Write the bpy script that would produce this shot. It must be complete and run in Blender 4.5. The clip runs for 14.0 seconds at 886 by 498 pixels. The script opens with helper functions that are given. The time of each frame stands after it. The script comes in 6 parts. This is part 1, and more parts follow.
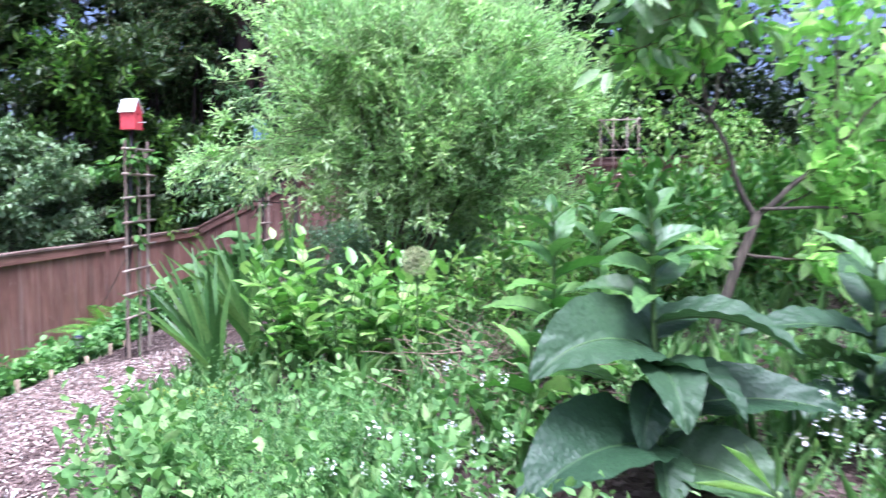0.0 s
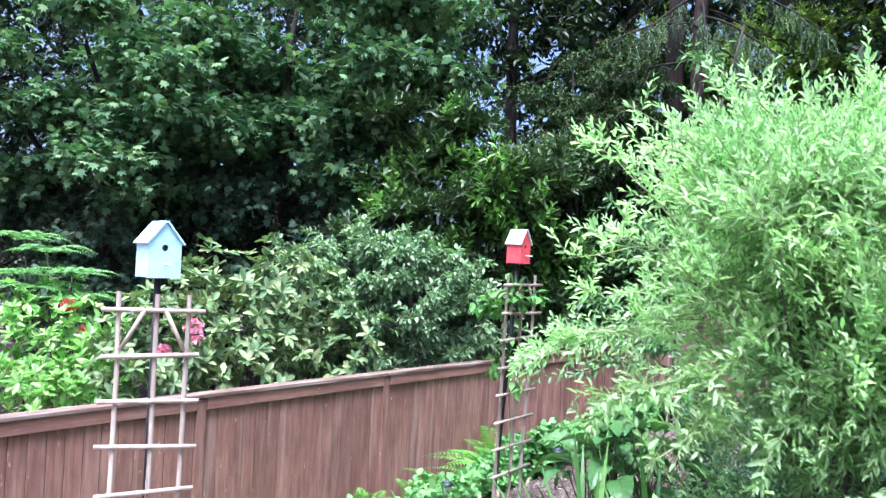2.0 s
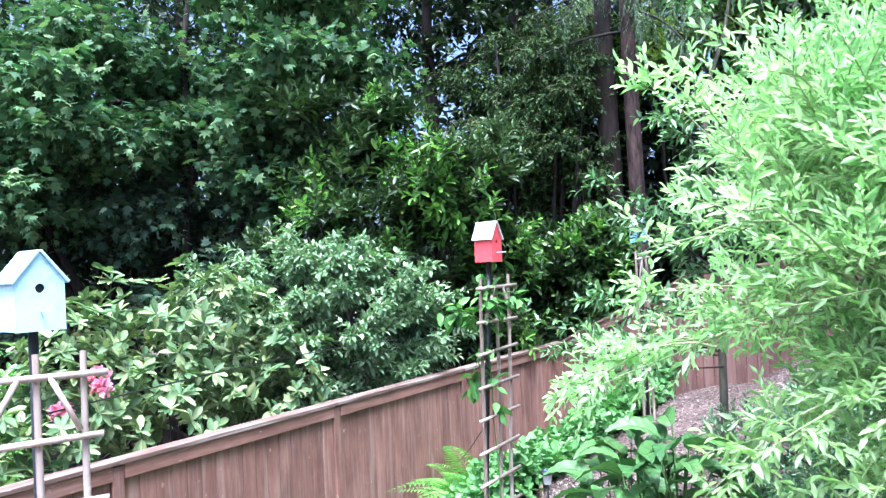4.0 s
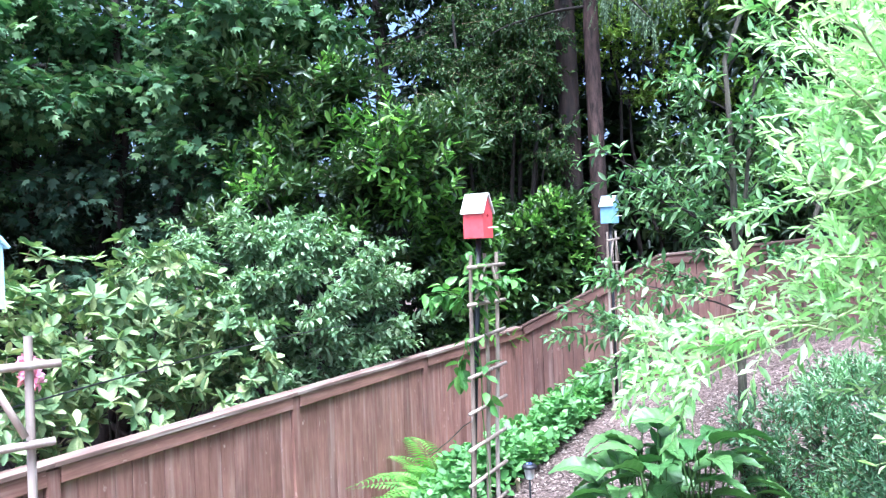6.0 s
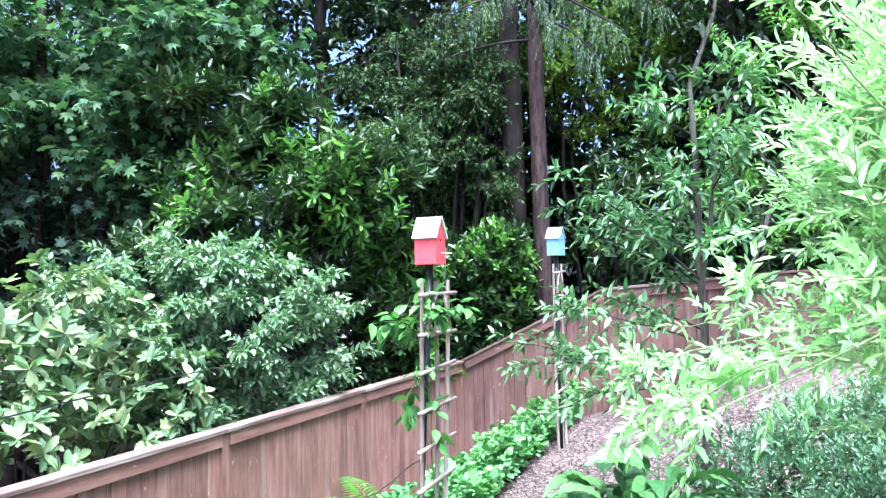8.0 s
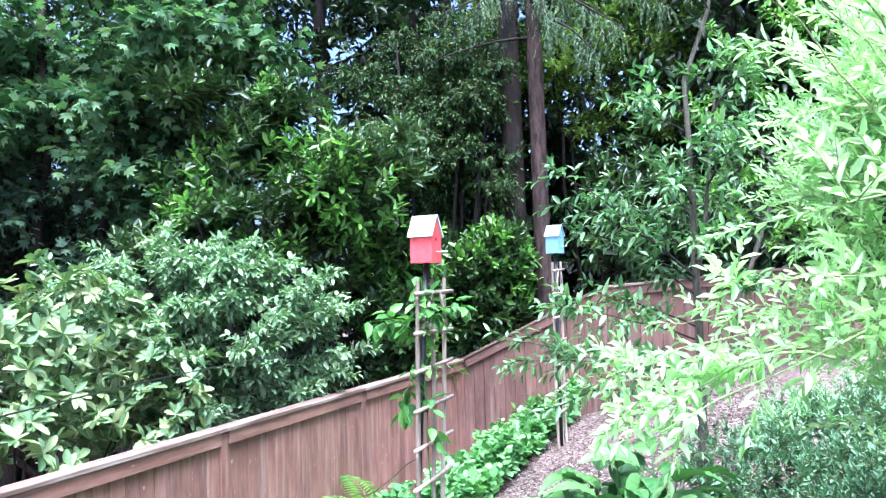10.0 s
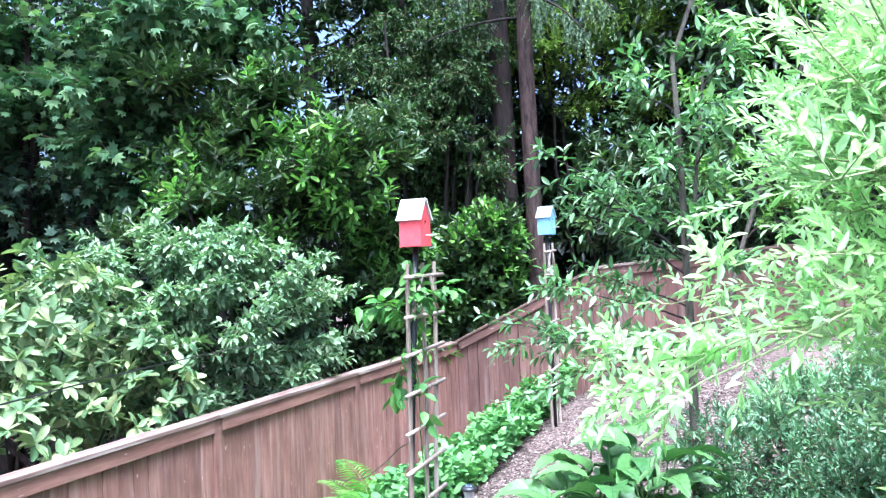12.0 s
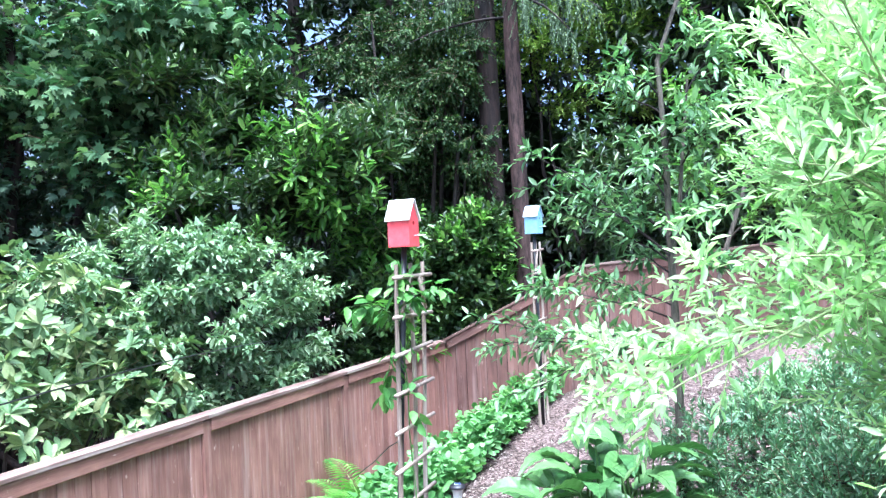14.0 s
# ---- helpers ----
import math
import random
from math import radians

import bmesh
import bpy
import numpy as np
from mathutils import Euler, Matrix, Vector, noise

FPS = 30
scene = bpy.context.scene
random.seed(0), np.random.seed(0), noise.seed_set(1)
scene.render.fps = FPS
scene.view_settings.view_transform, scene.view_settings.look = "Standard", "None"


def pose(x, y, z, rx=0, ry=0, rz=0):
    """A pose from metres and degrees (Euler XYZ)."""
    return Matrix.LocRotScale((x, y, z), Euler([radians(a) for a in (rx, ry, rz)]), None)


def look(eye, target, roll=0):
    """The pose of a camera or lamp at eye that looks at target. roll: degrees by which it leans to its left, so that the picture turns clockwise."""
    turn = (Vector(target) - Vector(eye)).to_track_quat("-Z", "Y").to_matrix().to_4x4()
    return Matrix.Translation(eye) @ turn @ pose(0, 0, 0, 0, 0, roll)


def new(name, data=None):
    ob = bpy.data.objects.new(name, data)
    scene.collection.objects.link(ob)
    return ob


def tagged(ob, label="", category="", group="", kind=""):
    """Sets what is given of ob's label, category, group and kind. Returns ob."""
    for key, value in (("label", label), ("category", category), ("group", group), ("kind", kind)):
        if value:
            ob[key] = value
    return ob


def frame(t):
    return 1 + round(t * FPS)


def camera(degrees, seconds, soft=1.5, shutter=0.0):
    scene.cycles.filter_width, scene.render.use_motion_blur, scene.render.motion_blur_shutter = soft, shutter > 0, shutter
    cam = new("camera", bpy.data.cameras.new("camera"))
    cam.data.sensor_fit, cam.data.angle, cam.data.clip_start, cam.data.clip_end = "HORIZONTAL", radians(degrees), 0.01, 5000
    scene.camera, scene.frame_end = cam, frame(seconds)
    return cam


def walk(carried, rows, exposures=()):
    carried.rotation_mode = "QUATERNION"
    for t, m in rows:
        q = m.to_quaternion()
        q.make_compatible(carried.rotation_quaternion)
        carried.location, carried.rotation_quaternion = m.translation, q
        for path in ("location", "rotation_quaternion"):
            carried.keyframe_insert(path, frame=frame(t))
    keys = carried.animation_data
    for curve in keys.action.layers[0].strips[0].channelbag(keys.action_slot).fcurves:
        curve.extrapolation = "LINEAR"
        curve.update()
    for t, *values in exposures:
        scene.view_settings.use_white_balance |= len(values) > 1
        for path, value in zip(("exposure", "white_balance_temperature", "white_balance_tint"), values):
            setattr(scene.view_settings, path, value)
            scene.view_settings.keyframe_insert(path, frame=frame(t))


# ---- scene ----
cam = camera(59.0, 14.0, soft=1.32, shutter=0.3)
PATH = [
    (0, (1.444, -2.381, 1.024), (1.768, -0.414, 0.869), -0.8),
    (0.5, (1.576, -1.957, 1.137), (1.618, 0.033, 0.939), -0.4),
    (1, (1.658, -1.642, 1.41), (1.657, 0.349, 1.211), 2.4),
    (1.2, (1.687, -1.467, 1.454), (1.506, 0.519, 1.305), 3.5),
    (1.5, (1.731, -1.205, 1.52), (1.286, 0.744, 1.459), 4.3),
    (2, (1.648, -0.874, 1.6), (0.905, 0.982, 1.639), 2.7),
    (2.5, (1.474, -0.593, 1.659), (0.813, 1.292, 1.756), 0.2),
    (2.7, (1.404, -0.467, 1.654), (0.757, 1.423, 1.751), -1.9),
    (4.8, (0.75, 0.291, 1.621), (0.24, 2.225, 1.645), -2.5),
    (5, (0.719, 0.352, 1.619), (0.175, 2.276, 1.644), -3.6),
    (5.5, (0.588, 0.463, 1.6), (0.07, 2.394, 1.614), -3.4),
    (6, (0.431, 0.532, 1.581), (0.066, 2.499, 1.579), -2.4),
    (6.5, (0.338, 0.65, 1.545), (-0.003, 2.62, 1.585), -2.1),
    (7, (0.286, 0.757, 1.53), (0.013, 2.737, 1.603), -2.2),
    (7.5, (0.264, 0.818, 1.53), (0.072, 2.807, 1.612), -1.4),
    (10, (0.316, 0.825, 1.529), (0.115, 2.813, 1.607), -1.7),
    (10.5, (0.326, 0.834, 1.525), (0.132, 2.823, 1.593), -2.0),
    (11, (0.344, 0.85, 1.531), (0.146, 2.839, 1.585), -2.5),
    (11.5, (0.346, 0.854, 1.527), (0.156, 2.845, 1.573), -2.7),
    (12, (0.343, 0.855, 1.533), (0.155, 2.846, 1.566), -2.6),
    (12.5, (0.339, 0.851, 1.533), (0.164, 2.843, 1.562), -2.4),
    (13, (0.337, 0.836, 1.532), (0.17, 2.829, 1.558), -2.4),
    (13.5, (0.343, 0.835, 1.534), (0.185, 2.829, 1.563), -2.4),
    (14, (0.341, 0.819, 1.545), (0.185, 2.813, 1.572), -2.8),
]
walk(cam, [(t, look(eye, target, roll)) for t, eye, target, roll in PATH], [(0, 1.43, 5100, 22), (1, 1.42, 5030, 15), (1.5, 1.4, 5020, 12), (2, 1.78, 5100, 11), (2.7, 2.03, 5050, 9), (5, 2.12, 4950, 9), (7.5, 2.33, 4900, 8), (14, 2.3, 4900, 8)])

# ---- world, sun, exposure ----
world = bpy.data.worlds.new("sky")
scene.world = world
world.use_nodes = True
wn, wl = world.node_tree.nodes, world.node_tree.links
sky = wn.new("ShaderNodeTexSky")
sky.sky_type, sky.sun_disc = "NISHITA", False
sky.sun_elevation, sky.sun_rotation = radians(70), radians(190)
sky.air_density, sky.dust_density, sky.ozone_density = 0.5, 7.0, 0.5
wl.new(sky.outputs[0], wn["Background"].inputs[0])
wn["Background"].inputs[1].default_value = 0.15
sun = new("sun", bpy.data.lights.new("sun", "SUN"))
sun.data.energy, sun.data.angle, sun.data.color = 3.0, radians(25), (1.0, 0.96, 0.9)
sun.matrix_world = look((2.4, -2.7, 12.0), (0.5, 1.5, 0.0))


# ---- materials ----
def node_material(name, rough=0.6, spec=0.5, metal=0.0):
    m = bpy.data.materials.new(name)
    m.use_nodes = True
    n, l = m.node_tree.nodes, m.node_tree.links
    b = n["Principled BSDF"]
    b.inputs["Roughness"].default_value = rough
    b.inputs["Specular IOR Level"].default_value = spec
    b.inputs["Metallic"].default_value = metal
    return m, n, l, b


def ramp(n, l, source, stops):
    r = n.new("ShaderNodeValToRGB")
    while len(r.color_ramp.elements) < len(stops):
        r.color_ramp.elements.new(0.5)
    for e, (at, col) in zip(r.color_ramp.elements, stops):
        e.position, e.color = at, (*col, 1)
    l.new(source, r.inputs[0])
    return r.outputs[0]


def mix(n, l, a, b, fac, mode="MIX"):
    x = n.new("ShaderNodeMix")
    x.data_type, x.blend_type = "RGBA", mode
    for sock, v in ((x.inputs[0], fac), (x.inputs[6], a), (x.inputs[7], b)):
        if isinstance(v, (int, float)):
            sock.default_value = v
        elif isinstance(v, tuple):
            sock.default_value = (*v, 1)
        else:
            l.new(v, sock)
    return x.outputs[2]


def coords(n, l, scale=(1, 1, 1), kind="Object"):
    c, m = n.new("ShaderNodeTexCoord"), n.new("ShaderNodeMapping")
    m.inputs["Scale"].default_value = scale
    l.new(c.outputs[kind], m.inputs[0])
    return m.outputs[0]


def noise_tex(n, l, vec, scale, detail=4.0, rough=0.6):
    t = n.new("ShaderNodeTexNoise")
    t.inputs["Scale"].default_value, t.inputs["Detail"].default_value, t.inputs["Roughness"].default_value = scale, detail, rough
    l.new(vec, t.inputs["Vector"])
    return t.outputs["Fac"]


def bump(n, l, b, height, strength=0.3, distance=0.01):
    x = n.new("ShaderNodeBump")
    x.inputs["Strength"].default_value, x.inputs["Distance"].default_value = strength, distance
    l.new(height, x.inputs["Height"])
    l.new(x.outputs[0], b.inputs["Normal"])


def leaf_material(name, stops, rough=0.45, spec=0.5, through_light=0.3, relief=0.0):
    """Leaves: a colour for each leaf out of the stops, blotches on it, and light that passes through."""
    m, n, l, b = node_material(name, rough, spec)
    g = n.new("ShaderNodeNewGeometry")
    info, add, wrap = n.new("ShaderNodeObjectInfo"), n.new("ShaderNodeMath"), n.new("ShaderNodeMath")
    wrap.operation = "FRACT"
    l.new(g.outputs["Random Per Island"], add.inputs[0])
    l.new(info.outputs["Random"], add.inputs[1])
    l.new(add.outputs[0], wrap.inputs[0])
    col = ramp(n, l, wrap.outputs[0], stops)
    v = coords(n, l)
    blotch = noise_tex(n, l, v, 60, 3)
    drift = noise_tex(n, l, v, 1.3, 2)
    col = mix(n, l, col, ramp(n, l, blotch, ((0.3, (0.6, 0.62, 0.55)), (0.7, (1.25, 1.2, 1.1)))), 0.6, "MULTIPLY")
    col = mix(n, l, col, ramp(n, l, drift, ((0.3, (0.7, 0.75, 0.75)), (0.7, (1.2, 1.15, 1.0)))), 0.7, "MULTIPLY")
    l.new(col, b.inputs["Base Color"])
    if relief:
        cells = n.new("ShaderNodeTexVoronoi")
        cells.inputs["Scale"].default_value = 55
        l.new(v, cells.inputs["Vector"])
        bump(n, l, b, cells.outputs["Distance"], relief, 0.006)
    t, s = n.new("ShaderNodeBsdfTranslucent"), n.new("ShaderNodeMixShader")
    l.new(mix(n, l, col, (0.92, 1.12, 0.62), 1.0, "MULTIPLY"), t.inputs[0])
    s.inputs[0].default_value = through_light
    l.new(b.outputs[0], s.inputs[1])
    l.new(t.outputs[0], s.inputs[2])
    l.new(s.outputs[0], n["Material Output"].inputs[0])
    return m


def bark_material(name, dark, light, scale=14.0):
    m, n, l, b = node_material(name, 0.85, 0.3)
    v = coords(n, l, (1, 1, 0.2))
    h = noise_tex(n, l, v, scale, 6, 0.7)
    big = noise_tex(n, l, coords(n, l), 2.0, 3)
    col = ramp(n, l, h, ((0.38, dark), (0.64, light)))
    col = mix(n, l, col, ramp(n, l, big, ((0.35, (0.6, 0.65, 0.6)), (0.65, (1.2, 1.15, 1.1)))), 0.7, "MULTIPLY")
    l.new(col, b.inputs["Base Color"])
    bump(n, l, b, h, 0.8, 0.02)
    return m


def wood_material(name, dark, light, grey, grey_amount=0.35, rough=0.75, spread=0.4, scratch=0.5):
    """Sawn wood, the grain along z, each piece a little different, weathered grey in streaks, with pale rubbed marks."""
    m, n, l, b = node_material(name, rough, 0.3)
    o = n.new("ShaderNodeObjectInfo")
    c = n.new("ShaderNodeTexCoord")

    def shifted(scale):
        mp, shift = n.new("ShaderNodeMapping"), n.new("ShaderNodeVectorMath")
        mp.inputs["Scale"].default_value = scale
        l.new(c.outputs["Object"], mp.inputs[0])
        shift.operation = "MULTIPLY_ADD"
        shift.inputs[1].default_value = (37.0, 91.0, 53.0)
        l.new(o.outputs["Random"], shift.inputs[0])
        l.new(mp.outputs[0], shift.inputs[2])
        return shift.outputs[0]

    grain = noise_tex(n, l, shifted((8, 8, 0.7)), 3.2, 6, 0.65)
    fine = noise_tex(n, l, shifted((60, 60, 1.6)), 2.0, 4, 0.7)
    streak = noise_tex(n, l, shifted((14, 14, 0.9)), 1.0, 5, 0.6)
    patch = noise_tex(n, l, shifted((2.5, 2.5, 1.6)), 1.0, 4, 0.6)
    mark = noise_tex(n, l, shifted((26, 26, 9)), 1.0, 3, 0.5)
    col = ramp(n, l, grain, ((0.25, dark), (0.75, light)))
    col = mix(n, l, col, ramp(n, l, fine, ((0.3, (0.62, 0.6, 0.6)), (0.7, (1.25, 1.25, 1.25)))), 0.32, "MULTIPLY")
    col = mix(n, l, col, ramp(n, l, patch, ((0.35, (0.62, 0.6, 0.6)), (0.65, (1.2, 1.18, 1.15)))), 0.7, "MULTIPLY")
    col = mix(n, l, col, grey, mix(n, l, (0, 0, 0), ramp(n, l, streak, ((0.5, (0, 0, 0)), (0.72, (1, 1, 1)))), grey_amount))
    col = mix(n, l, col, tuple(min(1, g * 1.7) for g in grey), mix(n, l, (0, 0, 0), ramp(n, l, mark, ((0.68, (0, 0, 0)), (0.78, (1, 1, 1)))), scratch))
    tone = ramp(n, l, o.outputs["Random"], ((0.0, (0.72, 0.7, 0.7)), (0.8, (1.1, 1.08, 1.06)), (1.0, (1.3, 1.3, 1.3))))
    col = mix(n, l, col, tone, spread, "MULTIPLY")
    l.new(col, b.inputs["Base Color"])
    bump(n, l, b, fine, 0.45, 0.003)
    return m


def paint_material(name, col, rough=0.5):
    m, n, l, b = node_material(name, rough, 0.4)
    v = coords(n, l)
    wear = noise_tex(n, l, v, 22, 5, 0.7)
    c = ramp(n, l, wear, ((0.25, tuple(x * 0.72 for x in col)), (0.5, col), (0.8, tuple(min(1, x * 1.1 + 0.02) for x in col))))
    l.new(c, b.inputs["Base Color"])
    bump(n, l, b, noise_tex(n, l, coords(n, l, (1, 1, 0.15)), 90, 3), 0.25, 0.002)
    return m


def mulch_material():
    m, n, l, b = node_material("mulch", 0.9, 0.2)
    v = coords(n, l)
    chips = n.new("ShaderNodeTexVoronoi")
    chips.inputs["Scale"].default_value = 38
    l.new(v, chips.inputs["Vector"])
    sep = n.new("ShaderNodeSeparateColor")
    l.new(chips.outputs["Color"], sep.inputs[0])
    col = ramp(n, l, sep.outputs[0], ((0.0, (0.04, 0.026, 0.022)), (0.5, (0.105, 0.074, 0.064)), (1.0, (0.21, 0.16, 0.145))))
    col = mix(n, l, col, ramp(n, l, noise_tex(n, l, v, 1.1, 4), ((0.35, (0.6, 0.58, 0.55)), (0.65, (1.15, 1.1, 1.1)))), 0.8, "MULTIPLY")
    l.new(col, b.inputs["Base Color"])
    bump(n, l, b, chips.outputs["Distance"], 0.8, 0.02)
    return m


def chip_material(name, gain):
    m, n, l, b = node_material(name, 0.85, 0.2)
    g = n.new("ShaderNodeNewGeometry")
    col = ramp(n, l, g.outputs["Random Per Island"], [(at, tuple(min(0.75, v * gain) for v in c)) for at, c in ((0.0, (0.05, 0.034, 0.029)), (0.5, (0.15, 0.108, 0.092)), (0.85, (0.31, 0.235, 0.2)), (1.0, (0.58, 0.5, 0.44)))])
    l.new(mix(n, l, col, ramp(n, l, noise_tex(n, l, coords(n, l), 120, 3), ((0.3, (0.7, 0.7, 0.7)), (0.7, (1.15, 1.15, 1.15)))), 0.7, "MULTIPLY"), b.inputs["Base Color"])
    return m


MULCH = mulch_material()
# one chip colour twice: lightened for the near path, darkened as shade further on
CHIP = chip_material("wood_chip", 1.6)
CHIP_SHADED = chip_material("shaded_wood_chip", 0.72)
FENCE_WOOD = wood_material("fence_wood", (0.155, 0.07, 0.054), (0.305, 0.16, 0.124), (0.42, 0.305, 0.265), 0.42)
# same fence wood darkened: the tree shade on the far fence is in the colour
FENCE_SHADED = wood_material("shaded_fence_wood", (0.09, 0.042, 0.034), (0.185, 0.1, 0.08), (0.27, 0.2, 0.175), 0.5)
CAP_WOOD = wood_material("cap_wood", (0.09, 0.052, 0.042), (0.19, 0.125, 0.102), (0.36, 0.3, 0.265), 0.75, spread=0.55, scratch=0.8)
TRELLIS_WOOD = wood_material("trellis_wood", (0.20, 0.15, 0.115), (0.40, 0.33, 0.27), (0.48, 0.44, 0.39), 0.6)
PALE_STICK = wood_material("pale_stick", (0.3, 0.225, 0.185), (0.5, 0.41, 0.35), (0.58, 0.52, 0.47), 0.6)
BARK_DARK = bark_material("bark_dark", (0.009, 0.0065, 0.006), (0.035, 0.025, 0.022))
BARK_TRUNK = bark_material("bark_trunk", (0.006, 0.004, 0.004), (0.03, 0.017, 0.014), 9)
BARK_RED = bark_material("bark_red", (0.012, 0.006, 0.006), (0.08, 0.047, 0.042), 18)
BARK_GREY = bark_material("bark_grey", (0.055, 0.045, 0.037), (0.16, 0.13, 0.107), 30)
BARK_YOUNG = bark_material("bark_young", (0.045, 0.039, 0.031), (0.14, 0.122, 0.098), 30)
WILLOW_STEM = bark_material("willow_stem", (0.16, 0.22, 0.08), (0.34, 0.40, 0.2), 40)
PEG_WOOD = bark_material("peg_wood", (0.25, 0.18, 0.12), (0.5, 0.4, 0.3), 40)
TWIG = bark_material("twig", (0.10, 0.075, 0.04), (0.2, 0.15, 0.09), 60)
DRY = bark_material("dry_stem", (0.16, 0.11, 0.075), (0.42, 0.33, 0.25), 50)
GREEN_STEM = bark_material("green_stem", (0.06, 0.12, 0.03), (0.14, 0.24, 0.07), 40)
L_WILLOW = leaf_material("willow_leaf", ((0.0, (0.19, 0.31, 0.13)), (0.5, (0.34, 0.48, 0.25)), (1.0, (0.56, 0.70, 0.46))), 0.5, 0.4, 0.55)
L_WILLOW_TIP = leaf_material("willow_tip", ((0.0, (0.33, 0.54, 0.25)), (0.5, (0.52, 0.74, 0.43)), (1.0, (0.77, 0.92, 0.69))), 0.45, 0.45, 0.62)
L_LAUREL = leaf_material("laurel_leaf", ((0.0, (0.0156, 0.038, 0.011)), (0.7, (0.0455, 0.09, 0.026)), (1.0, (0.117, 0.19, 0.05))), 0.4, 0.5, 0.2)
L_LAUREL_TIP = leaf_material("laurel_tip", ((0.0, (0.074, 0.174, 0.0348)), (0.6, (0.139, 0.296, 0.0522)), (1.0, (0.252, 0.426, 0.0957))), 0.35, 0.5, 0.3)
L_MAPLE = leaf_material("maple_leaf", ((0.0, (0.043, 0.101, 0.0486)), (0.6, (0.0976, 0.189, 0.0887)), (1.0, (0.216, 0.325, 0.157))), 0.65, 0.25, 0.3)
# maple green darkened: the shade under the upper boughs is in this colour
L_MAPLE_SHADED = leaf_material("shaded_maple_leaf", ((0.0, (0.02646, 0.0588, 0.0364)), (0.6, (0.0567, 0.105, 0.0672)), (1.0, (0.1229, 0.175, 0.119))), 0.6, 0.3, 0.25)
L_HOLLY = leaf_material("holly_leaf", ((0.0, (0.01728, 0.0414, 0.0126)), (0.7, (0.0432, 0.0855, 0.027)), (1.0, (0.0972, 0.153, 0.0495))), 0.65, 0.25, 0.25)
# the wood's shade is put into this leaf colour, down to near black
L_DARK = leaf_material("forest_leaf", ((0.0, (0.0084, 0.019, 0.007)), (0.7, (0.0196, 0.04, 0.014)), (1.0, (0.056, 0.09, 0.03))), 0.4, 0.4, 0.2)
L_SHRUB = leaf_material("shrub_leaf", ((0.0, (0.12, 0.21, 0.11)), (0.6, (0.205, 0.315, 0.175)), (1.0, (0.37, 0.46, 0.31))), 0.6, 0.3, 0.25)
L_RHODO = leaf_material("rhododendron_leaf", ((0.0, (0.076, 0.144, 0.063)), (0.5, (0.161, 0.243, 0.108)), (1.0, (0.378, 0.433, 0.217))), 0.55, 0.35, 0.25)
L_COVER = leaf_material("ground_cover_leaf", ((0.0, (0.05, 0.14, 0.03)), (0.6, (0.10, 0.25, 0.055)), (1.0, (0.2, 0.38, 0.1))), 0.5, 0.4, 0.3)
L_GROUND_COVER = leaf_material("ground_cover_mound_leaf", ((0.0, (0.08, 0.2, 0.06)), (0.6, (0.16, 0.34, 0.11)), (1.0, (0.28, 0.47, 0.2))), 0.6, 0.3, 0.3)
L_FERN = leaf_material("fern_leaf", ((0.0, (0.078, 0.208, 0.039)), (1.0, (0.234, 0.442, 0.091))), 0.55, 0.3, 0.3)
L_IRIS = leaf_material("sword_leaf", ((0.0, (0.045, 0.12, 0.03)), (0.6, (0.1, 0.22, 0.055)), (1.0, (0.22, 0.38, 0.12))), 0.45, 0.4, 0.2)
L_BRIGHT = leaf_material("bright_leaf", ((0.0, (0.11, 0.27, 0.055)), (0.6, (0.24, 0.46, 0.115)), (1.0, (0.5, 0.68, 0.28))), 0.38, 0.5, 0.35)
L_BED = leaf_material("bed_leaf", ((0.0, (0.07, 0.17, 0.05)), (0.6, (0.15, 0.31, 0.10)), (1.0, (0.36, 0.52, 0.23))), 0.45, 0.4, 0.3)
L_WEED = leaf_material("weed_leaf", ((0.0, (0.09, 0.22, 0.06)), (0.6, (0.19, 0.37, 0.125)), (1.0, (0.34, 0.52, 0.22))), 0.6, 0.3, 0.35)
L_FEATHER = leaf_material("feathery_leaf", ((0.0, (0.11, 0.25, 0.09)), (1.0, (0.27, 0.46, 0.2))), 0.6, 0.3, 0.35)
L_YELLOW = leaf_material("yellow_cushion_leaf", ((0.0, (0.25, 0.33, 0.05)), (1.0, (0.55, 0.58, 0.12))), 0.5, 0.4, 0.3)
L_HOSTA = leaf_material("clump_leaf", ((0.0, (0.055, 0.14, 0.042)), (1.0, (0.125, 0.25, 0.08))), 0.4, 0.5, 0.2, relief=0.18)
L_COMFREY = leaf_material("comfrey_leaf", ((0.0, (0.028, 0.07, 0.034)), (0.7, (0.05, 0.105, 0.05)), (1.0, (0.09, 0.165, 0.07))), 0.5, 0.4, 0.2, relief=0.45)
L_BOX = leaf_material("box_leaf", ((0.0, (0.08, 0.18, 0.09)), (0.7, (0.17, 0.31, 0.165)), (1.0, (0.32, 0.46, 0.3))), 0.4, 0.5, 0.2)
L_BOX_TIP = leaf_material("box_tip", ((0.0, (0.16, 0.32, 0.15)), (1.0, (0.34, 0.52, 0.29))), 0.4, 0.5, 0.25)
L_APPLE = leaf_material("fruit_tree_leaf", ((0.0, (0.268, 0.488, 0.159)), (0.6, (0.488, 0.732, 0.317)), (1.0, (0.756, 0.927, 0.561))), 0.35, 0.5, 0.75)
# backlight painted in as a brighter yellow-green leaf colour
L_LIT = leaf_material("lit_leaf", ((0.0, (0.14, 0.24, 0.04)), (0.6, (0.27, 0.40, 0.08)), (1.0, (0.45, 0.55, 0.16))), 0.5, 0.4, 0.5)
L_HANG = leaf_material("hanging_leaf", ((0.0, (0.081, 0.172, 0.063)), (0.6, (0.161, 0.310, 0.115)), (1.0, (0.345, 0.506, 0.253))), 0.38, 0.5, 0.3)
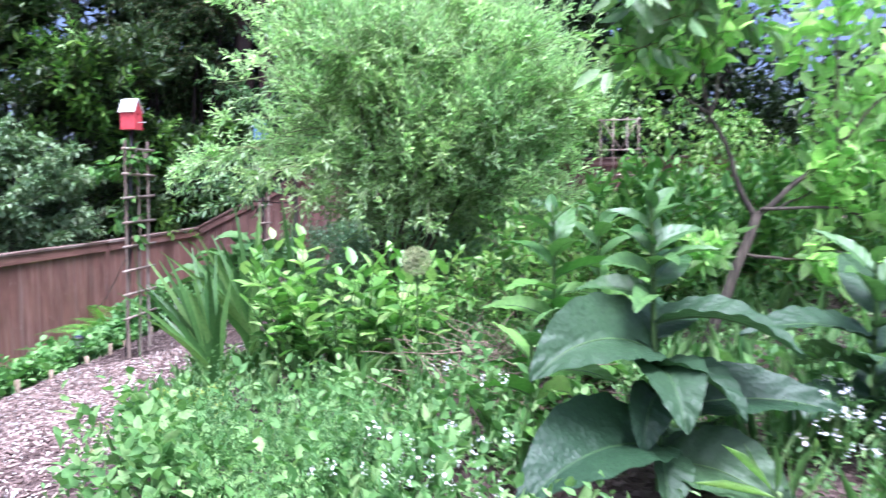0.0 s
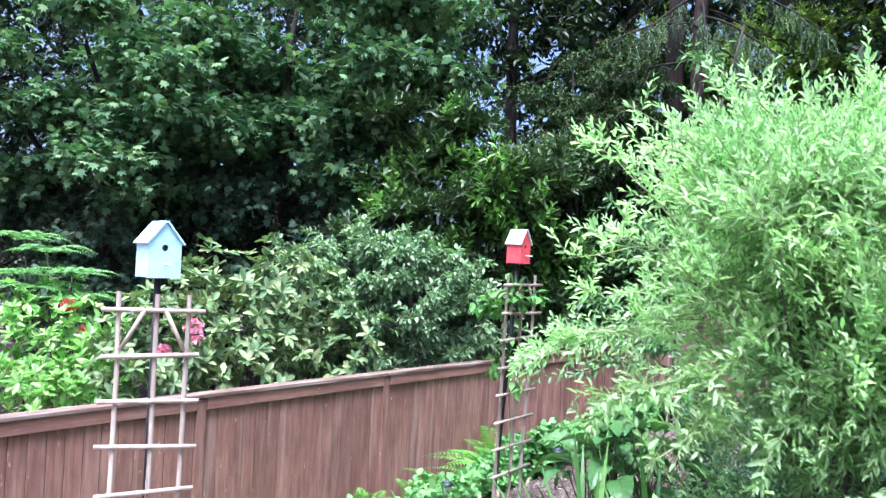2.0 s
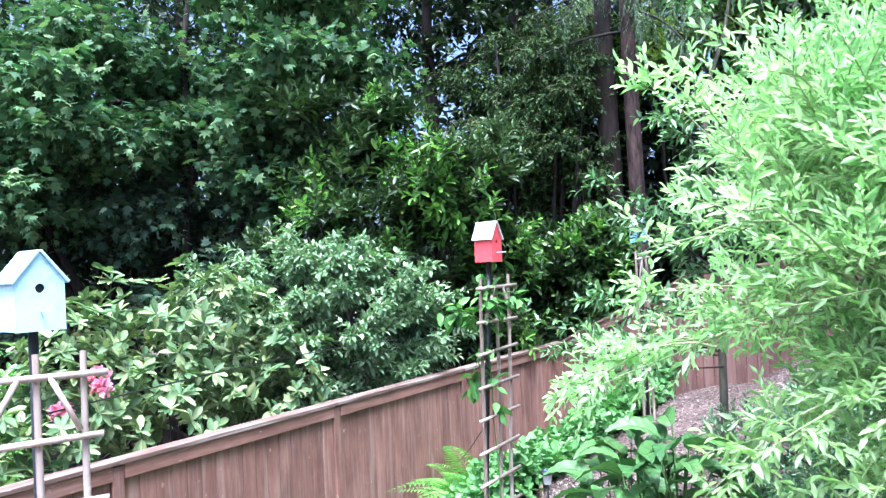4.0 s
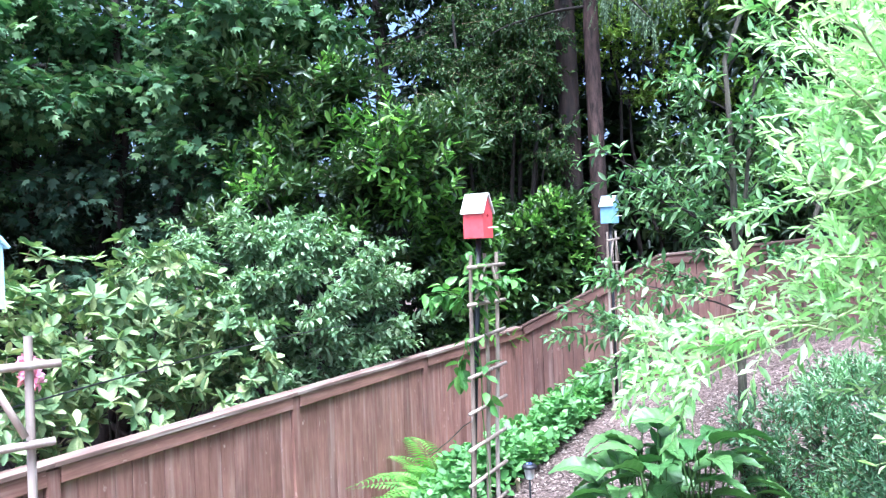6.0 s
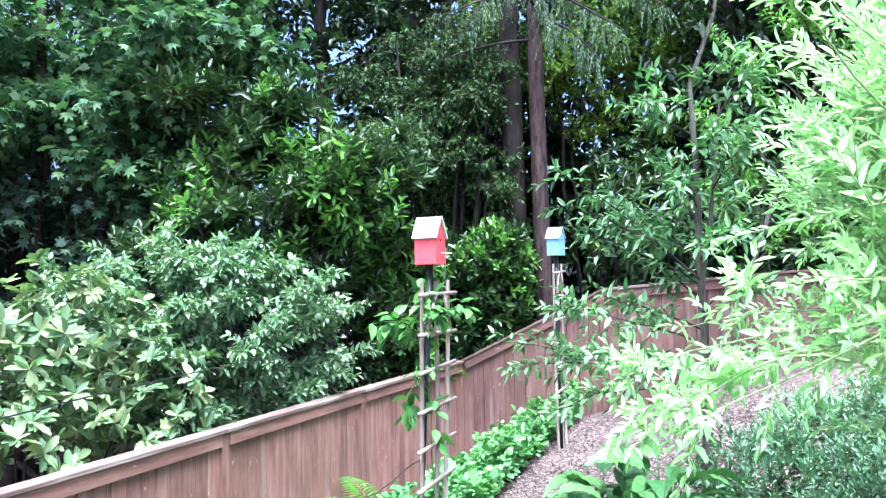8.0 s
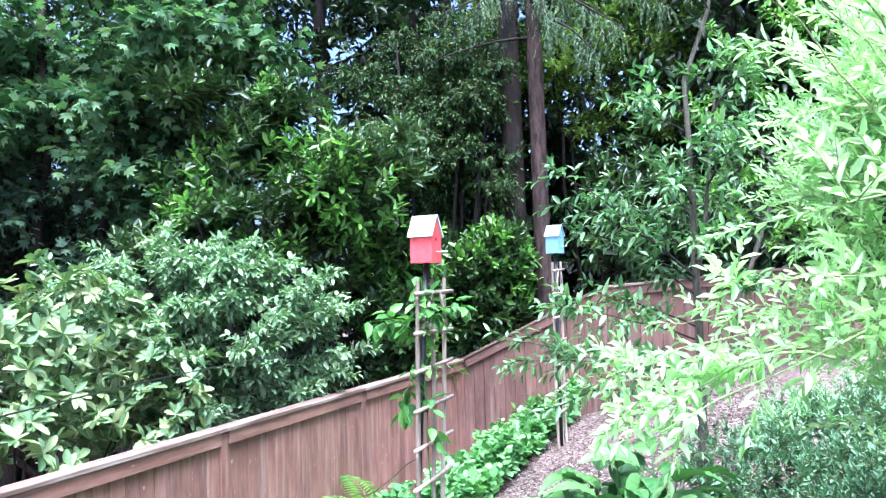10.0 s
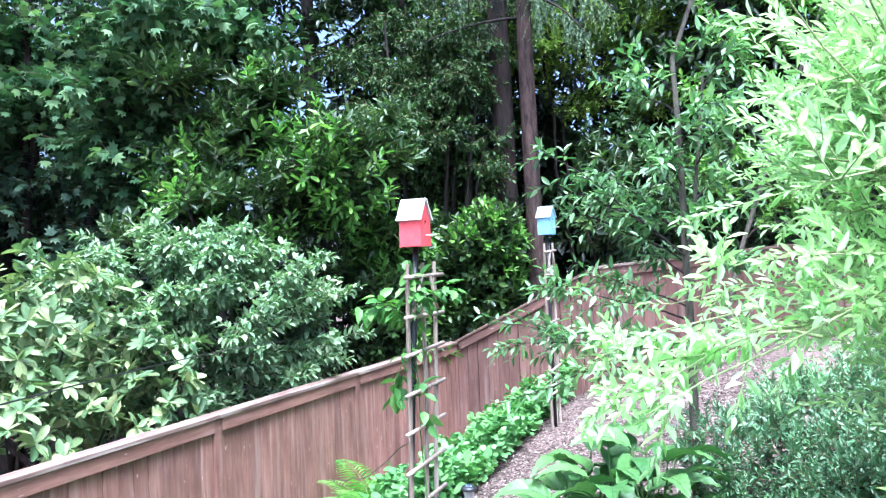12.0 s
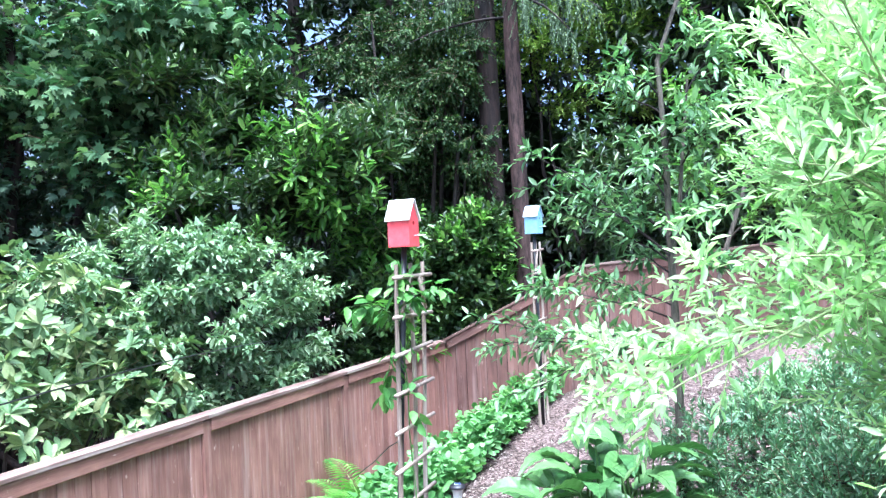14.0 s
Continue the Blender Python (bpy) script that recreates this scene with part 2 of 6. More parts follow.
L_CEDAR = leaf_material("cedar_leaf", ((0.0, (0.045, 0.085, 0.045)), (1.0, (0.14, 0.2, 0.11))), 0.6, 0.3, 0.2)
L_RIB = leaf_material("midrib", ((0.0, (0.06, 0.13, 0.05)), (1.0, (0.12, 0.21, 0.08))), 0.5, 0.4, 0.2)
L_YOUNG = leaf_material("young_tree_leaf", ((0.0, (0.065, 0.155, 0.06)), (0.6, (0.15, 0.28, 0.12)), (1.0, (0.31, 0.46, 0.25))), 0.4, 0.5, 0.3)
RED_PAINT = paint_material("red_paint", (0.62, 0.075, 0.085))
BLUE_PAINT = paint_material("blue_paint", (0.2, 0.36, 0.5))
BLUE_ROOF = paint_material("pale_blue_roof_paint", (0.34, 0.43, 0.47))
PALE_PAINT = paint_material("pale_blue_paint", (0.45, 0.67, 0.77))
ROOF_PAINT = paint_material("roof_paint", (0.62, 0.6, 0.56), 0.7)
BLACK_METAL = paint_material("black_metal", (0.015, 0.015, 0.018), 0.4)
HOLE_SHADE = paint_material("hole_shade", (0.01, 0.01, 0.01), 0.9)
PANEL = paint_material("solar_panel_glass", (0.05, 0.07, 0.14), 0.15)
LAMP_GLASS = paint_material("frosted_plastic", (0.5, 0.5, 0.47), 0.3)
PINK = leaf_material("pink_petal", ((0.0, (0.72, 0.2, 0.42)), (1.0, (0.85, 0.42, 0.6))), 0.6, 0.2, 0.3)
RED_PETAL = leaf_material("red_petal", ((0.0, (0.6, 0.06, 0.09)), (1.0, (0.8, 0.2, 0.2))), 0.6, 0.2, 0.3)
WHITE_PETAL = leaf_material("white_petal", ((0.0, (0.62, 0.62, 0.78)), (1.0, (0.85, 0.85, 0.9))), 0.6, 0.2, 0.3)
PALE_SEED = leaf_material("seed_head", ((0.0, (0.3, 0.36, 0.18)), (1.0, (0.5, 0.52, 0.34))), 0.7, 0.2, 0.2)


# ---- mesh helpers ----
def mesh_object(name, verts, faces, material, parent=None, label=""):
    """One mesh object out of arrays; faces is one array or a list of arrays with equal numbers of corners."""
    me = bpy.data.meshes.new(name)
    verts = np.asarray(verts, np.float32).reshape(-1, 3)
    groups = faces if isinstance(faces, list) else [faces]
    groups = [np.asarray(g, np.int32) for g in groups if len(g)]
    loops = np.concatenate([g.ravel() for g in groups])
    sizes = np.concatenate([np.full(len(g), g.shape[1], np.int32) for g in groups])
    me.vertices.add(len(verts))
    me.vertices.foreach_set("co", verts.ravel())
    me.loops.add(len(loops))
    me.loops.foreach_set("vertex_index", loops)
    me.polygons.add(len(sizes))
    me.polygons.foreach_set("loop_start", np.r_[0, np.cumsum(sizes)[:-1]].astype(np.int32))
    me.update(calc_edges=True)
    me.materials.append(material)
    ob = new(name, me)
    if parent:
        ob.parent = parent
    if label:
        ob["label"] = label
    return ob


def flat(ob):
    """Hard edges between all faces."""
    ob.data.polygons.foreach_set("use_smooth", np.zeros(len(ob.data.polygons), bool))
    return ob


def part(name, bm, material, parent=None, label=""):
    me = bpy.data.meshes.new(name)
    bm.to_mesh(me)
    bm.free()
    me.materials.append(material)
    ob = new(name, me)
    if parent:
        ob.parent = parent
    if label:
        ob["label"] = label
    return ob


def thing(name, place, label, category, group="", kind=""):
    ob = new(name)
    ob.matrix_world = place if isinstance(place, Matrix) else Matrix.Translation(place)
    ob.empty_display_size = 0.1
    return tagged(ob, label, category, group, kind)


def unit(a):
    return a / np.maximum(np.linalg.norm(a, axis=-1, keepdims=True), 1e-9)


def tubes(paths, sides=6):
    """Tapered tubes: each path is points and radii. Returns vertices and four-cornered faces."""
    V, F, base = [], [], 0
    a = np.linspace(0, 2 * np.pi, sides, endpoint=False)
    for pts, rad in paths:
        pts, rad = np.asarray(pts, float), np.asarray(rad, float)
        d = unit(np.gradient(pts, axis=0))
        ref = np.array([1.0, 0, 0]) if abs(d[0, 2]) > 0.7 else np.array([0, 0, 1.0])
        u = unit(np.cross(d, ref))
        w = np.cross(d, u)
        ring = pts[:, None] + rad[:, None, None] * (np.cos(a)[None, :, None] * u[:, None] + np.sin(a)[None, :, None] * w[:, None])
        V.append(ring.reshape(-1, 3))
        k = len(pts)
        i = np.arange(k - 1)[:, None] * sides
        j = np.arange(sides)[None]
        q = np.stack([i + j, i + (j + 1) % sides, i + sides + (j + 1) % sides, i + sides + j], -1).reshape(-1, 4)
        F.append(q + base)
        base += k * sides
    return np.concatenate(V), np.concatenate(F)


def bend(rng, a, b, n=7, wobble=0.08, sag=0.0):
    """A crooked way from a to b."""
    a, b = np.asarray(a, float), np.asarray(b, float)
    t = np.linspace(0, 1, n)[:, None]
    p = a + (b - a) * t
    size = np.linalg.norm(b - a)
    jig = np.cumsum(rng.normal(0, wobble * size / n, (n, 3)), 0)
    jig -= t * jig[-1]
    p += jig
    p[:, 2] += (sag * 4 * t * (1 - t))[:, 0]
    return p


# leaf outlines: x across, y along, z off the blade; unit length and width
OVATE = (np.array([(0, 0, 0), (-.42, .28, .07), (-.38, .62, .05), (0, 1, -.1), (.38, .62, .05), (.42, .28, .07), (0, .3, -.02), (0, .65, -.05)], float),
         np.array([(0, 6, 1), (0, 5, 6), (1, 6, 7), (1, 7, 2), (6, 5, 4), (6, 4, 7), (2, 7, 3), (7, 4, 3)]))
OBLONG = (np.array([(0, 0, 0), (-.4, .3, .05), (-.46, .68, .04), (-.2, .95, -.03), (.2, .95, -.03), (.46, .68, .04), (.4, .3, .05), (0, .32, -.02), (0, .7, -.05), (0, 1, -.08)], float),
          np.array([(0, 7, 1), (0, 6, 7), (1, 7, 8), (1, 8, 2), (7, 6, 5), (7, 5, 8), (2, 8, 3), (8, 5, 4), (3, 8, 9), (8, 4, 9)]))
BLADE = (np.array([(0, 0, 0), (-.5, .45, .06), (.5, .45, .06), (0, .5, -.02), (0, 1, -.12)], float),
         np.array([(0, 3, 1), (0, 2, 3), (1, 3, 4), (3, 2, 4)]))
LANCE = (np.array([(0, 0, 0), (-.46, .34, .07), (-.34, .68, .05), (0, 1, -.12), (.34, .68, .05), (.46, .34, .07)], float),
         np.array([(0, 5, 4, 3), (0, 3, 2, 1)]))
PALMATE = (np.array([(0, 0, 0), (-.3, .12, .02), (-.52, .3, -.04), (-.28, .42, .03), (-.4, .78, -.06), (-.12, .62, .03), (0, 1, -.1),
                     (.12, .62, .03), (.4, .78, -.06), (.28, .42, .03), (.52, .3, -.04), (.3, .12, .02), (0, .4, .05)], float),
           np.array([(12, i + 1, i) for i in range(11)] + [(12, 0, 11)]))


def leaves(P, D, N, L, W, shape):
    """Leaves at P along D with faces toward N. Returns vertices and triangles."""
    T, F = shape
    D = unit(D)
    S = unit(np.cross(D, N))
    U = np.cross(S, D)
    L, W = np.broadcast_to(L, len(P))[:, None, None], np.broadcast_to(W, len(P))[:, None, None]
    V = P[:, None] + T[None, :, :1] * W * S[:, None] + T[None, :, 1:2] * L * D[:, None] + T[None, :, 2:] * L * U[:, None]
    return V.reshape(-1, 3), (F[None] + np.arange(len(P))[:, None, None] * len(T)).reshape(-1, F.shape[1])


def lobe_points(rng, lobes, n, shell=(0.6, 1.0), keep=0.55):
    """Points and outward ways in the outer part of a union of ellipsoids (x, y, z, rx, ry, rz)."""
    lob = np.array(lobes, float)
    area = (lob[:, 3] * lob[:, 4] * lob[:, 5]) ** (2 / 3)
    k = rng.choice(len(lob), int(n * 1.8), p=area / area.sum())
    d = unit(rng.normal(size=(len(k), 3)))
    r = rng.uniform(*shell, len(k))[:, None]
    p = lob[k, :3] + d * r * lob[k, 3:]
    q = np.linalg.norm((p[:, None] - lob[None, :, :3]) / lob[None, :, 3:], axis=2)
    ok = q.min(1) > keep
    out = unit(d / lob[k, 3:])
    return p[ok][:n], out[ok][:n]


def sprigs(rng, P, out, count, twig, size, width, shape, spread=55, up=0.25, jitter=0.5, face_up=1.0, droop=0.0, whorl=False):
    """Leafy twigs that grow from P outward. Returns vertices, triangles and the twigs' ends."""
    n = len(P)
    d = unit(out + np.array([0, 0, up]) + rng.normal(0, jitter, (n, 3)))
    length = twig * rng.uniform(0.6, 1.3, n)
    s = np.full((n, count), 0.97) if whorl else (np.arange(count) + 0.6)[None] / count * np.ones((n, 1))
    ang = (np.arange(count) * (2 * np.pi / count if whorl else 2.4))[None] + rng.uniform(0, 6.28, (n, 1)) + rng.normal(0, 0.25, (n, count))
    ref = unit(np.cross(d, rng.normal(size=(n, 3))))
    ref2 = np.cross(d, ref)
    side = np.cos(ang)[..., None] * ref[:, None] + np.sin(ang)[..., None] * ref2[:, None]
    a = np.radians(spread + rng.normal(0, 12, (n, count)))[..., None] * (1.0 if whorl else (1.15 - 0.5 * s[..., None]))
    D = np.cos(a) * d[:, None] + np.sin(a) * side
    D[..., 2] -= droop
    pos = P[:, None] + d[:, None] * (s * length[:, None])[..., None]
    pos[..., 2] -= droop * 0.4 * (s ** 2) * length[:, None]
    N = np.array([0, 0, face_up]) + side * 0.2 + rng.normal(0, 0.45, D.shape) + (d[:, None] if whorl else 0)
    L = size * rng.uniform(0.6, 1.2, (n, count)) * (1.0 if whorl else (1.1 - 0.35 * s))
    V, F = leaves(pos.reshape(-1, 3), D.reshape(-1, 3), N.reshape(-1, 3), L.ravel(), L.ravel() * width, shape)
    return V, F, (P, P + d * length[:, None])


def twig_mesh(starts, ends, r0):
    """Thin three-sided twigs."""
    d = unit(ends - starts)
    u = unit(np.cross(d, np.array([0.3, 0.5, 0.81])))
    w = np.cross(d, u)
    a = np.array([0, 2.094, 4.189])
    off = np.cos(a)[None, :, None] * u[:, None] + np.sin(a)[None, :, None] * w[:, None]
    V = np.concatenate([starts[:, None] + off * r0, ends[:, None] + off * r0 * 0.4], 1)
    j = np.arange(3)
    q = np.stack([j, (j + 1) % 3, (j + 1) % 3 + 3, j + 3], -1)
    return V.reshape(-1, 3), (q[None] + np.arange(len(starts))[:, None, None] * 6).reshape(-1, 4)


def merge(*pieces):
    V, F, base = [], [], 0
    for v, f in pieces:
        V.append(v)
        F.append(f + base)
        base += len(v)
    return np.concatenate(V), (np.concatenate(F) if len({f.shape[1] for f in F}) == 1 else F)


# ---- ground ----
FENCE_AT, FENCE_WAY = np.array([-2.36, 7.38]), np.array([0.306, 0.952])


def from_fence(x, y):
    return (x - FENCE_AT[0]) * FENCE_WAY[1] - (y - FENCE_AT[1]) * FENCE_WAY[0]


def ground_z(x, y):
    """The height of the garden: a foot path along a bank over the fence, and beds that rise from it."""
    x, y = np.asarray(x, float), np.asarray(y, float)
    u = from_fence(x, y)
    z = np.interp(u, [-60, -3, 0, 1.2, 1.9, 2.6, 3.0, 3.6, 4.5, 5.4, 6.5, 9, 60], [-3.5, -1.6, -1.5, -1.0, -0.66, -0.52, -0.45, -0.1, 0.12, 0.25, 0.3, 0.5, 1.0])
    z = z + 0.06 * np.clip(y - 6.5, -8.5, 5.0) * np.clip(u / 2, 0, 1)
    return z + 0.025 * np.sin(x * 2.3 + 1) * np.cos(y * 1.9) + 0.015 * np.sin(x * 5.1) * np.sin(y * 4.3 + 2)


def build_ground():
    fine = np.arange(-6, 14.01, 0.12)
    far = np.array([8, 12, 20, 40, 80, 160, 320], float)
    gx, gy = np.r_[-far[::-1] - 6, fine[fine <= 10], far + 10], np.r_[-far[::-1] - 6, fine, far + 14]
    X, Y = np.meshgrid(gx, gy)
    V = np.stack([X, Y, ground_z(X, Y)], -1).reshape(-1, 3)
    w = len(gx)
    i, j = np.meshgrid(np.arange(len(gy) - 1), np.arange(w - 1), indexing="ij")
    k = (i * w + j).ravel()
    ob = mesh_object("ground", V, np.stack([k, k + 1, k + w + 1, k + w], -1), MULCH)
    ob.data.polygons.foreach_set("use_smooth", np.ones(len(ob.data.polygons), bool))
    tagged(ob, "sloping garden ground covered with brown bark mulch", "ground", kind="structure")


build_ground()


# ---- fence ----
def box(bm, lo, hi, bevel=0.0):
    m = Matrix.Translation([(a + b) / 2 for a, b in zip(lo, hi)]) @ Matrix.Diagonal([b - a for a, b in zip(lo, hi)] + [1])
    r = bmesh.ops.create_cube(bm, size=1, matrix=m)
    if bevel:
        es = list({e for v in r["verts"] for e in v.link_edges})
        bmesh.ops.bevel(bm, geom=es, offset=bevel, segments=1, affect="EDGES")


def build_fence(name, posts, label, wood, height=1.80):
    """Posts (x, y, top). Boards stand side by side between two rails, under a face board and a flat cap."""
    rng = random.Random(len(posts))
    fence = thing(name, (posts[0][0], posts[0][1], posts[0][2] - height), label, "fence")
    inv = fence.matrix_world.inverted()
    for x, y, top in posts:
        bm = bmesh.new()
        box(bm, (-0.05, -0.05, -height - 0.1), (0.05, 0.05, 0), 0.006)
        o = part("post", bm, wood, fence)
        a, b = posts[0], posts[-1]
        o.matrix_local = inv @ pose(x, y, top - 0.05, 0, 0, math.degrees(math.atan2(b[1] - a[1], b[0] - a[0])))
    for (x0, y0, t0), (x1, y1, t1) in zip(posts, posts[1:]):
        span = math.hypot(x1 - x0, y1 - y0)
        turn = math.degrees(math.atan2(y1 - y0, x1 - x0))
        slope = (t1 - t0) / span
        tilt = math.degrees(math.atan(slope))
        base = pose(x0, y0, t0, 0, 0, turn)
        run = math.hypot(span, t1 - t0)
        for nm, lo, hi, mat in (("cap", (0.0, -0.075, -0.035), (run, 0.075, 0.0), CAP_WOOD),
                                ("face_board", (0.052, -0.058, -0.15), (run - 0.052, -0.036, -0.037), wood),
                                ("rail", (0.05, 0.012, -1.6), (run - 0.05, 0.05, -1.51), wood)):
            bm = bmesh.new()
            # the grain runs along z of the piece
            box(bm, (lo[2], lo[1], lo[0]), (hi[2], hi[1], hi[0]), 0.004)
            o = part(nm, bm, mat, fence)
            o.matrix_local = inv @ base @ pose(0, 0, 0, 0, -tilt, 0) @ Matrix(((0, 0, 1, 0), (0, 1, 0, 0), (1, 0, 0, 0), (0, 0, 0, 1)))
        w = 0.138
        k = int((span - 0.1) / (w + 0.004))
        step = (span - 0.1) / k
        for i in range(k):
            s = 0.05 + i * step
            bm = bmesh.new()
            box(bm, (0, -0.011, -height + 0.04), (step - rng.uniform(0.003, 0.008), 0.011, -0.04), 0.003)
            for v in bm.verts:
                v.co.z += slope * (v.co.x + 0.0)
            o = part("board", bm, wood, fence)
            o.matrix_local = inv @ base @ pose(s, rng.uniform(-0.003, 0.003) - 0.012, slope * s, 0, 0, rng.uniform(-0.4, 0.4))
    return fence


LEFT_POSTS = [(-2.35 + 0.757 * k, 7.29 + 2.325 * k, 0.315 + 0.012 * k) for k in (-3.96, -2.96, -1.96, -0.96, 0.04, 1.02)] + [(-0.61, 12.05, 0.39)]
CORNER = LEFT_POSTS[-1]
build_fence("fence", LEFT_POSTS, "weathered red-brown cedar board fence with a flat cap", FENCE_WOOD)
FAR_POSTS = [CORNER, (1.38, 11.55, 1.38), (3.7, 11.05, 1.56), (6.0, 10.3, 1.5), (8.2, 9.3, 1.5)]
build_fence("fence", FAR_POSTS, "red-brown cedar board fence that climbs the slope", FENCE_SHADED)


# ---- birdhouses and trellises ----
def rod(parent, name, a, b, r, mat, sides=8, label=""):
    V, F = tubes([(np.array([a, np.add(a, np.subtract(b, a) * 0.5), b], float), [r, r, r])], sides)
    k = len(V) // sides
    caps = [np.array([list(range(sides))[::-1]]), np.array([[(k - 1) * sides + i for i in range(sides)]])]
    return mesh_object(name, V, [F] + caps, mat, parent, label)


def build_birdhouse(place, turn, size, body_mat, roof_mat, ground, label, lean=(0, 0)):
    """A gabled box on a pole; the gable with hole and perch looks along the thing's x."""
    wide, deep, wall, gable = size
    x, y, z = place
    house = thing("birdhouse", pose(x, y, z, 0, 0, turn), label, "birdhouse", "birdhouses on poles")
    h, d, t = wide / 2, deep / 2, 0.012
    # gables as five-cornered boards, the front one with a round hole
    for name, at, out in (("front", d, 1), ("back", -d, -1)):
        outline = [(-h, 0), (h, 0), (h, wall), (0, wall + gable), (-h, wall)]
        cy, cz, hr = 0.0, wall * 0.86, wide * (0.1 if out > 0 else 0.0)
        V, F = [], []
        if out > 0:
            angles = sorted([2 * math.pi * i / 20 + 0.01 for i in range(20)] + [math.atan2(pz - cz, py - cy) % (2 * math.pi) for py, pz in outline])
            n = len(angles)
            ring = [(cy + hr * math.cos(a), cz + hr * math.sin(a)) for a in angles]
            edge = []
            for a in angles:
                best = 9.0
                for (ay, az), (by, bz) in zip(outline, outline[1:] + outline[:1]):
                    det = math.cos(a) * (az - bz) - math.sin(a) * (ay - by)
                    if abs(det) > 1e-9:
                        s = ((ay - cy) * (az - bz) - (az - cz) * (ay - by)) / det
                        q = (math.cos(a) * (az - cz) - math.sin(a) * (ay - cy)) / det
                        if s > 0 and -1e-6 <= q <= 1 + 1e-6:
                            best = min(best, s)
                edge.append((cy + best * math.cos(a), cz + best * math.sin(a)))
            for xx in (at, at - t):
                V += [(xx, *p) for p in edge] + [(xx, *p) for p in ring]
            for i in range(n):
                j = (i + 1) % n
                F += [(i, j, n + j, n + i), (2 * n + j, 2 * n + i, 3 * n + i, 3 * n + j), (n + i, n + j, 3 * n + j, 3 * n + i), (j, i, 2 * n + i, 2 * n + j)]
            front = flat(mesh_object(name, V, np.array(F), body_mat, house))
            # added black plate behind the hole paints the shade of the hollow
            bm = bmesh.new()
            box(bm, (at - t - 0.004, -hr * 1.6, cz - hr * 1.6), (at - t - 0.001, hr * 1.6, cz + hr * 1.6))
            part("inside", bm, HOLE_SHADE, front, "black plate behind the round hole, in place of the shade inside")
        else:
            V = [(at, *p) for p in outline] + [(at + t, *p) for p in outline]
            F5 = np.array([[4, 3, 2, 1, 0], [5, 6, 7, 8, 9]])
            F4 = np.array([[i, (i + 1) % 5, (i + 1) % 5 + 5, i + 5] for i in range(5)])
            flat(mesh_object(name, V, [F5, F4], body_mat, house))
    for s in (-1, 1):
        bm = bmesh.new()
        box(bm, (-d + t, min(s * h, s * (h - t)), 0.002), (d - t, max(s * h, s * (h - t)), wall), 0.001)
        part("side_wall", bm, body_mat, house)
    bm = bmesh.new()
    box(bm, (-d + t, -h + t, 0.0), (d - t, h - t, t))
    part("floor_board", bm, body_mat, house)
    slope = math.atan2(gable, h)
    run = math.hypot(gable, h) + 0.016
    for s in (-1, 1):
        bm = bmesh.new()
        box(bm, (-d - 0.012, -0.002, 0), (d + 0.014, run, 0.011), 0.002)
        o = part("roof_board", bm, roof_mat, house, "pale roof board")
        o.matrix_local = Matrix.Translation((0, 0, wall + gable + 0.002)) @ pose(0, 0, 0, 0, 0, 0 if s > 0 else 180) @ pose(0, 0, 0, -math.degrees(slope), 0, 0)
    rod(front, "perch", (d - t, 0, wall * 0.4), (d + 0.075, 0, wall * 0.4), 0.004, ROOF_PAINT)
    rod(house, "pole", (0, 0, 0.004), (lean[0], lean[1], ground - z), 0.019, BLACK_METAL, 12, "black metal pole")
    return house


def build_trellis(place, turn, uprights, bars, length, label, lean=0.0, wood=None):
    """A flat trellis of round sticks: uprights, cross bars tied in front of them, two short braces. x runs along the bars."""
    x, y, z = place
    tr = thing("trellis", pose(x, y, z, lean, 0, turn), label, "trellis", "stick trellises")
    wood = wood or TRELLIS_WOOD
    uprights, bars = [(u, top - z) for u, top in uprights], [b - z for b in bars if b - z > 0.05]
    rng = random.Random(int(x * 100))
    for k, (u, top) in enumerate(uprights):
        V, F = tubes([(bend(np.random.default_rng(int(abs(x) * 50) + k), (u * 0.92, 0, 0), (u, 0, top), 6, 0.012), np.linspace(0.017, 0.0135, 6))], 7)
        mesh_object("upright", V, F, wood, tr)
    for k, b in enumerate(bars):
        h = length / 2
        jit = rng.uniform(-0.012, 0.012)
        rod(tr, "cross_bar", (-h + rng.uniform(-0.015, 0.015), -0.024, b - jit), (h + rng.uniform(-0.015, 0.015), -0.024, b + jit), 0.0135, wood)
    u0, u1 = uprights[0][0], uprights[-1][0]
    b0, b1 = bars[0], bars[1]
    rod(tr, "brace", (u0 * 0.25, -0.028, b0), (u0 * 0.9, -0.028, b1 + 0.03), 0.012, wood, label="pale stripped stick")
    rod(tr, "brace", (u1 * 0.35, -0.028, b0), (u1 * 0.9, -0.028, b1 + 0.03), 0.011, wood)
    return tr


gz = lambda x, y: float(ground_z(x, y))
build_birdhouse((-0.293, 5.765, 1.637), -18, (0.15, 0.147, 0.172, 0.122), RED_PAINT, ROOF_PAINT, gz(-0.46, 5.8), "red painted birdhouse with a pale roof on a black pole", (-0.15, -0.02))
build_birdhouse((0.69, 9.87, 1.79), -26, (0.158, 0.155, 0.2, 0.115), BLUE_PAINT, BLUE_ROOF, gz(0.69, 9.87), "blue painted birdhouse on a black pole beside the fence")
build_birdhouse((-1.48, 2.635, 1.45), -25, (0.19, 0.165, 0.195, 0.115), PALE_PAINT, PALE_PAINT, gz(-1.48, 2.63), "pale blue painted birdhouse with a round hole on a black pole")
build_trellis((-0.335, 5.86, gz(-0.335, 5.86)), 75, ((-0.22, 1.53), (0.02, 1.535), (0.24, 1.54)), (1.45, 1.2, 0.98, 0.735, 0.5, 0.265, 0.03, -0.2), 0.64,
              "weathered stick trellis round the red birdhouse's pole", 1.6)
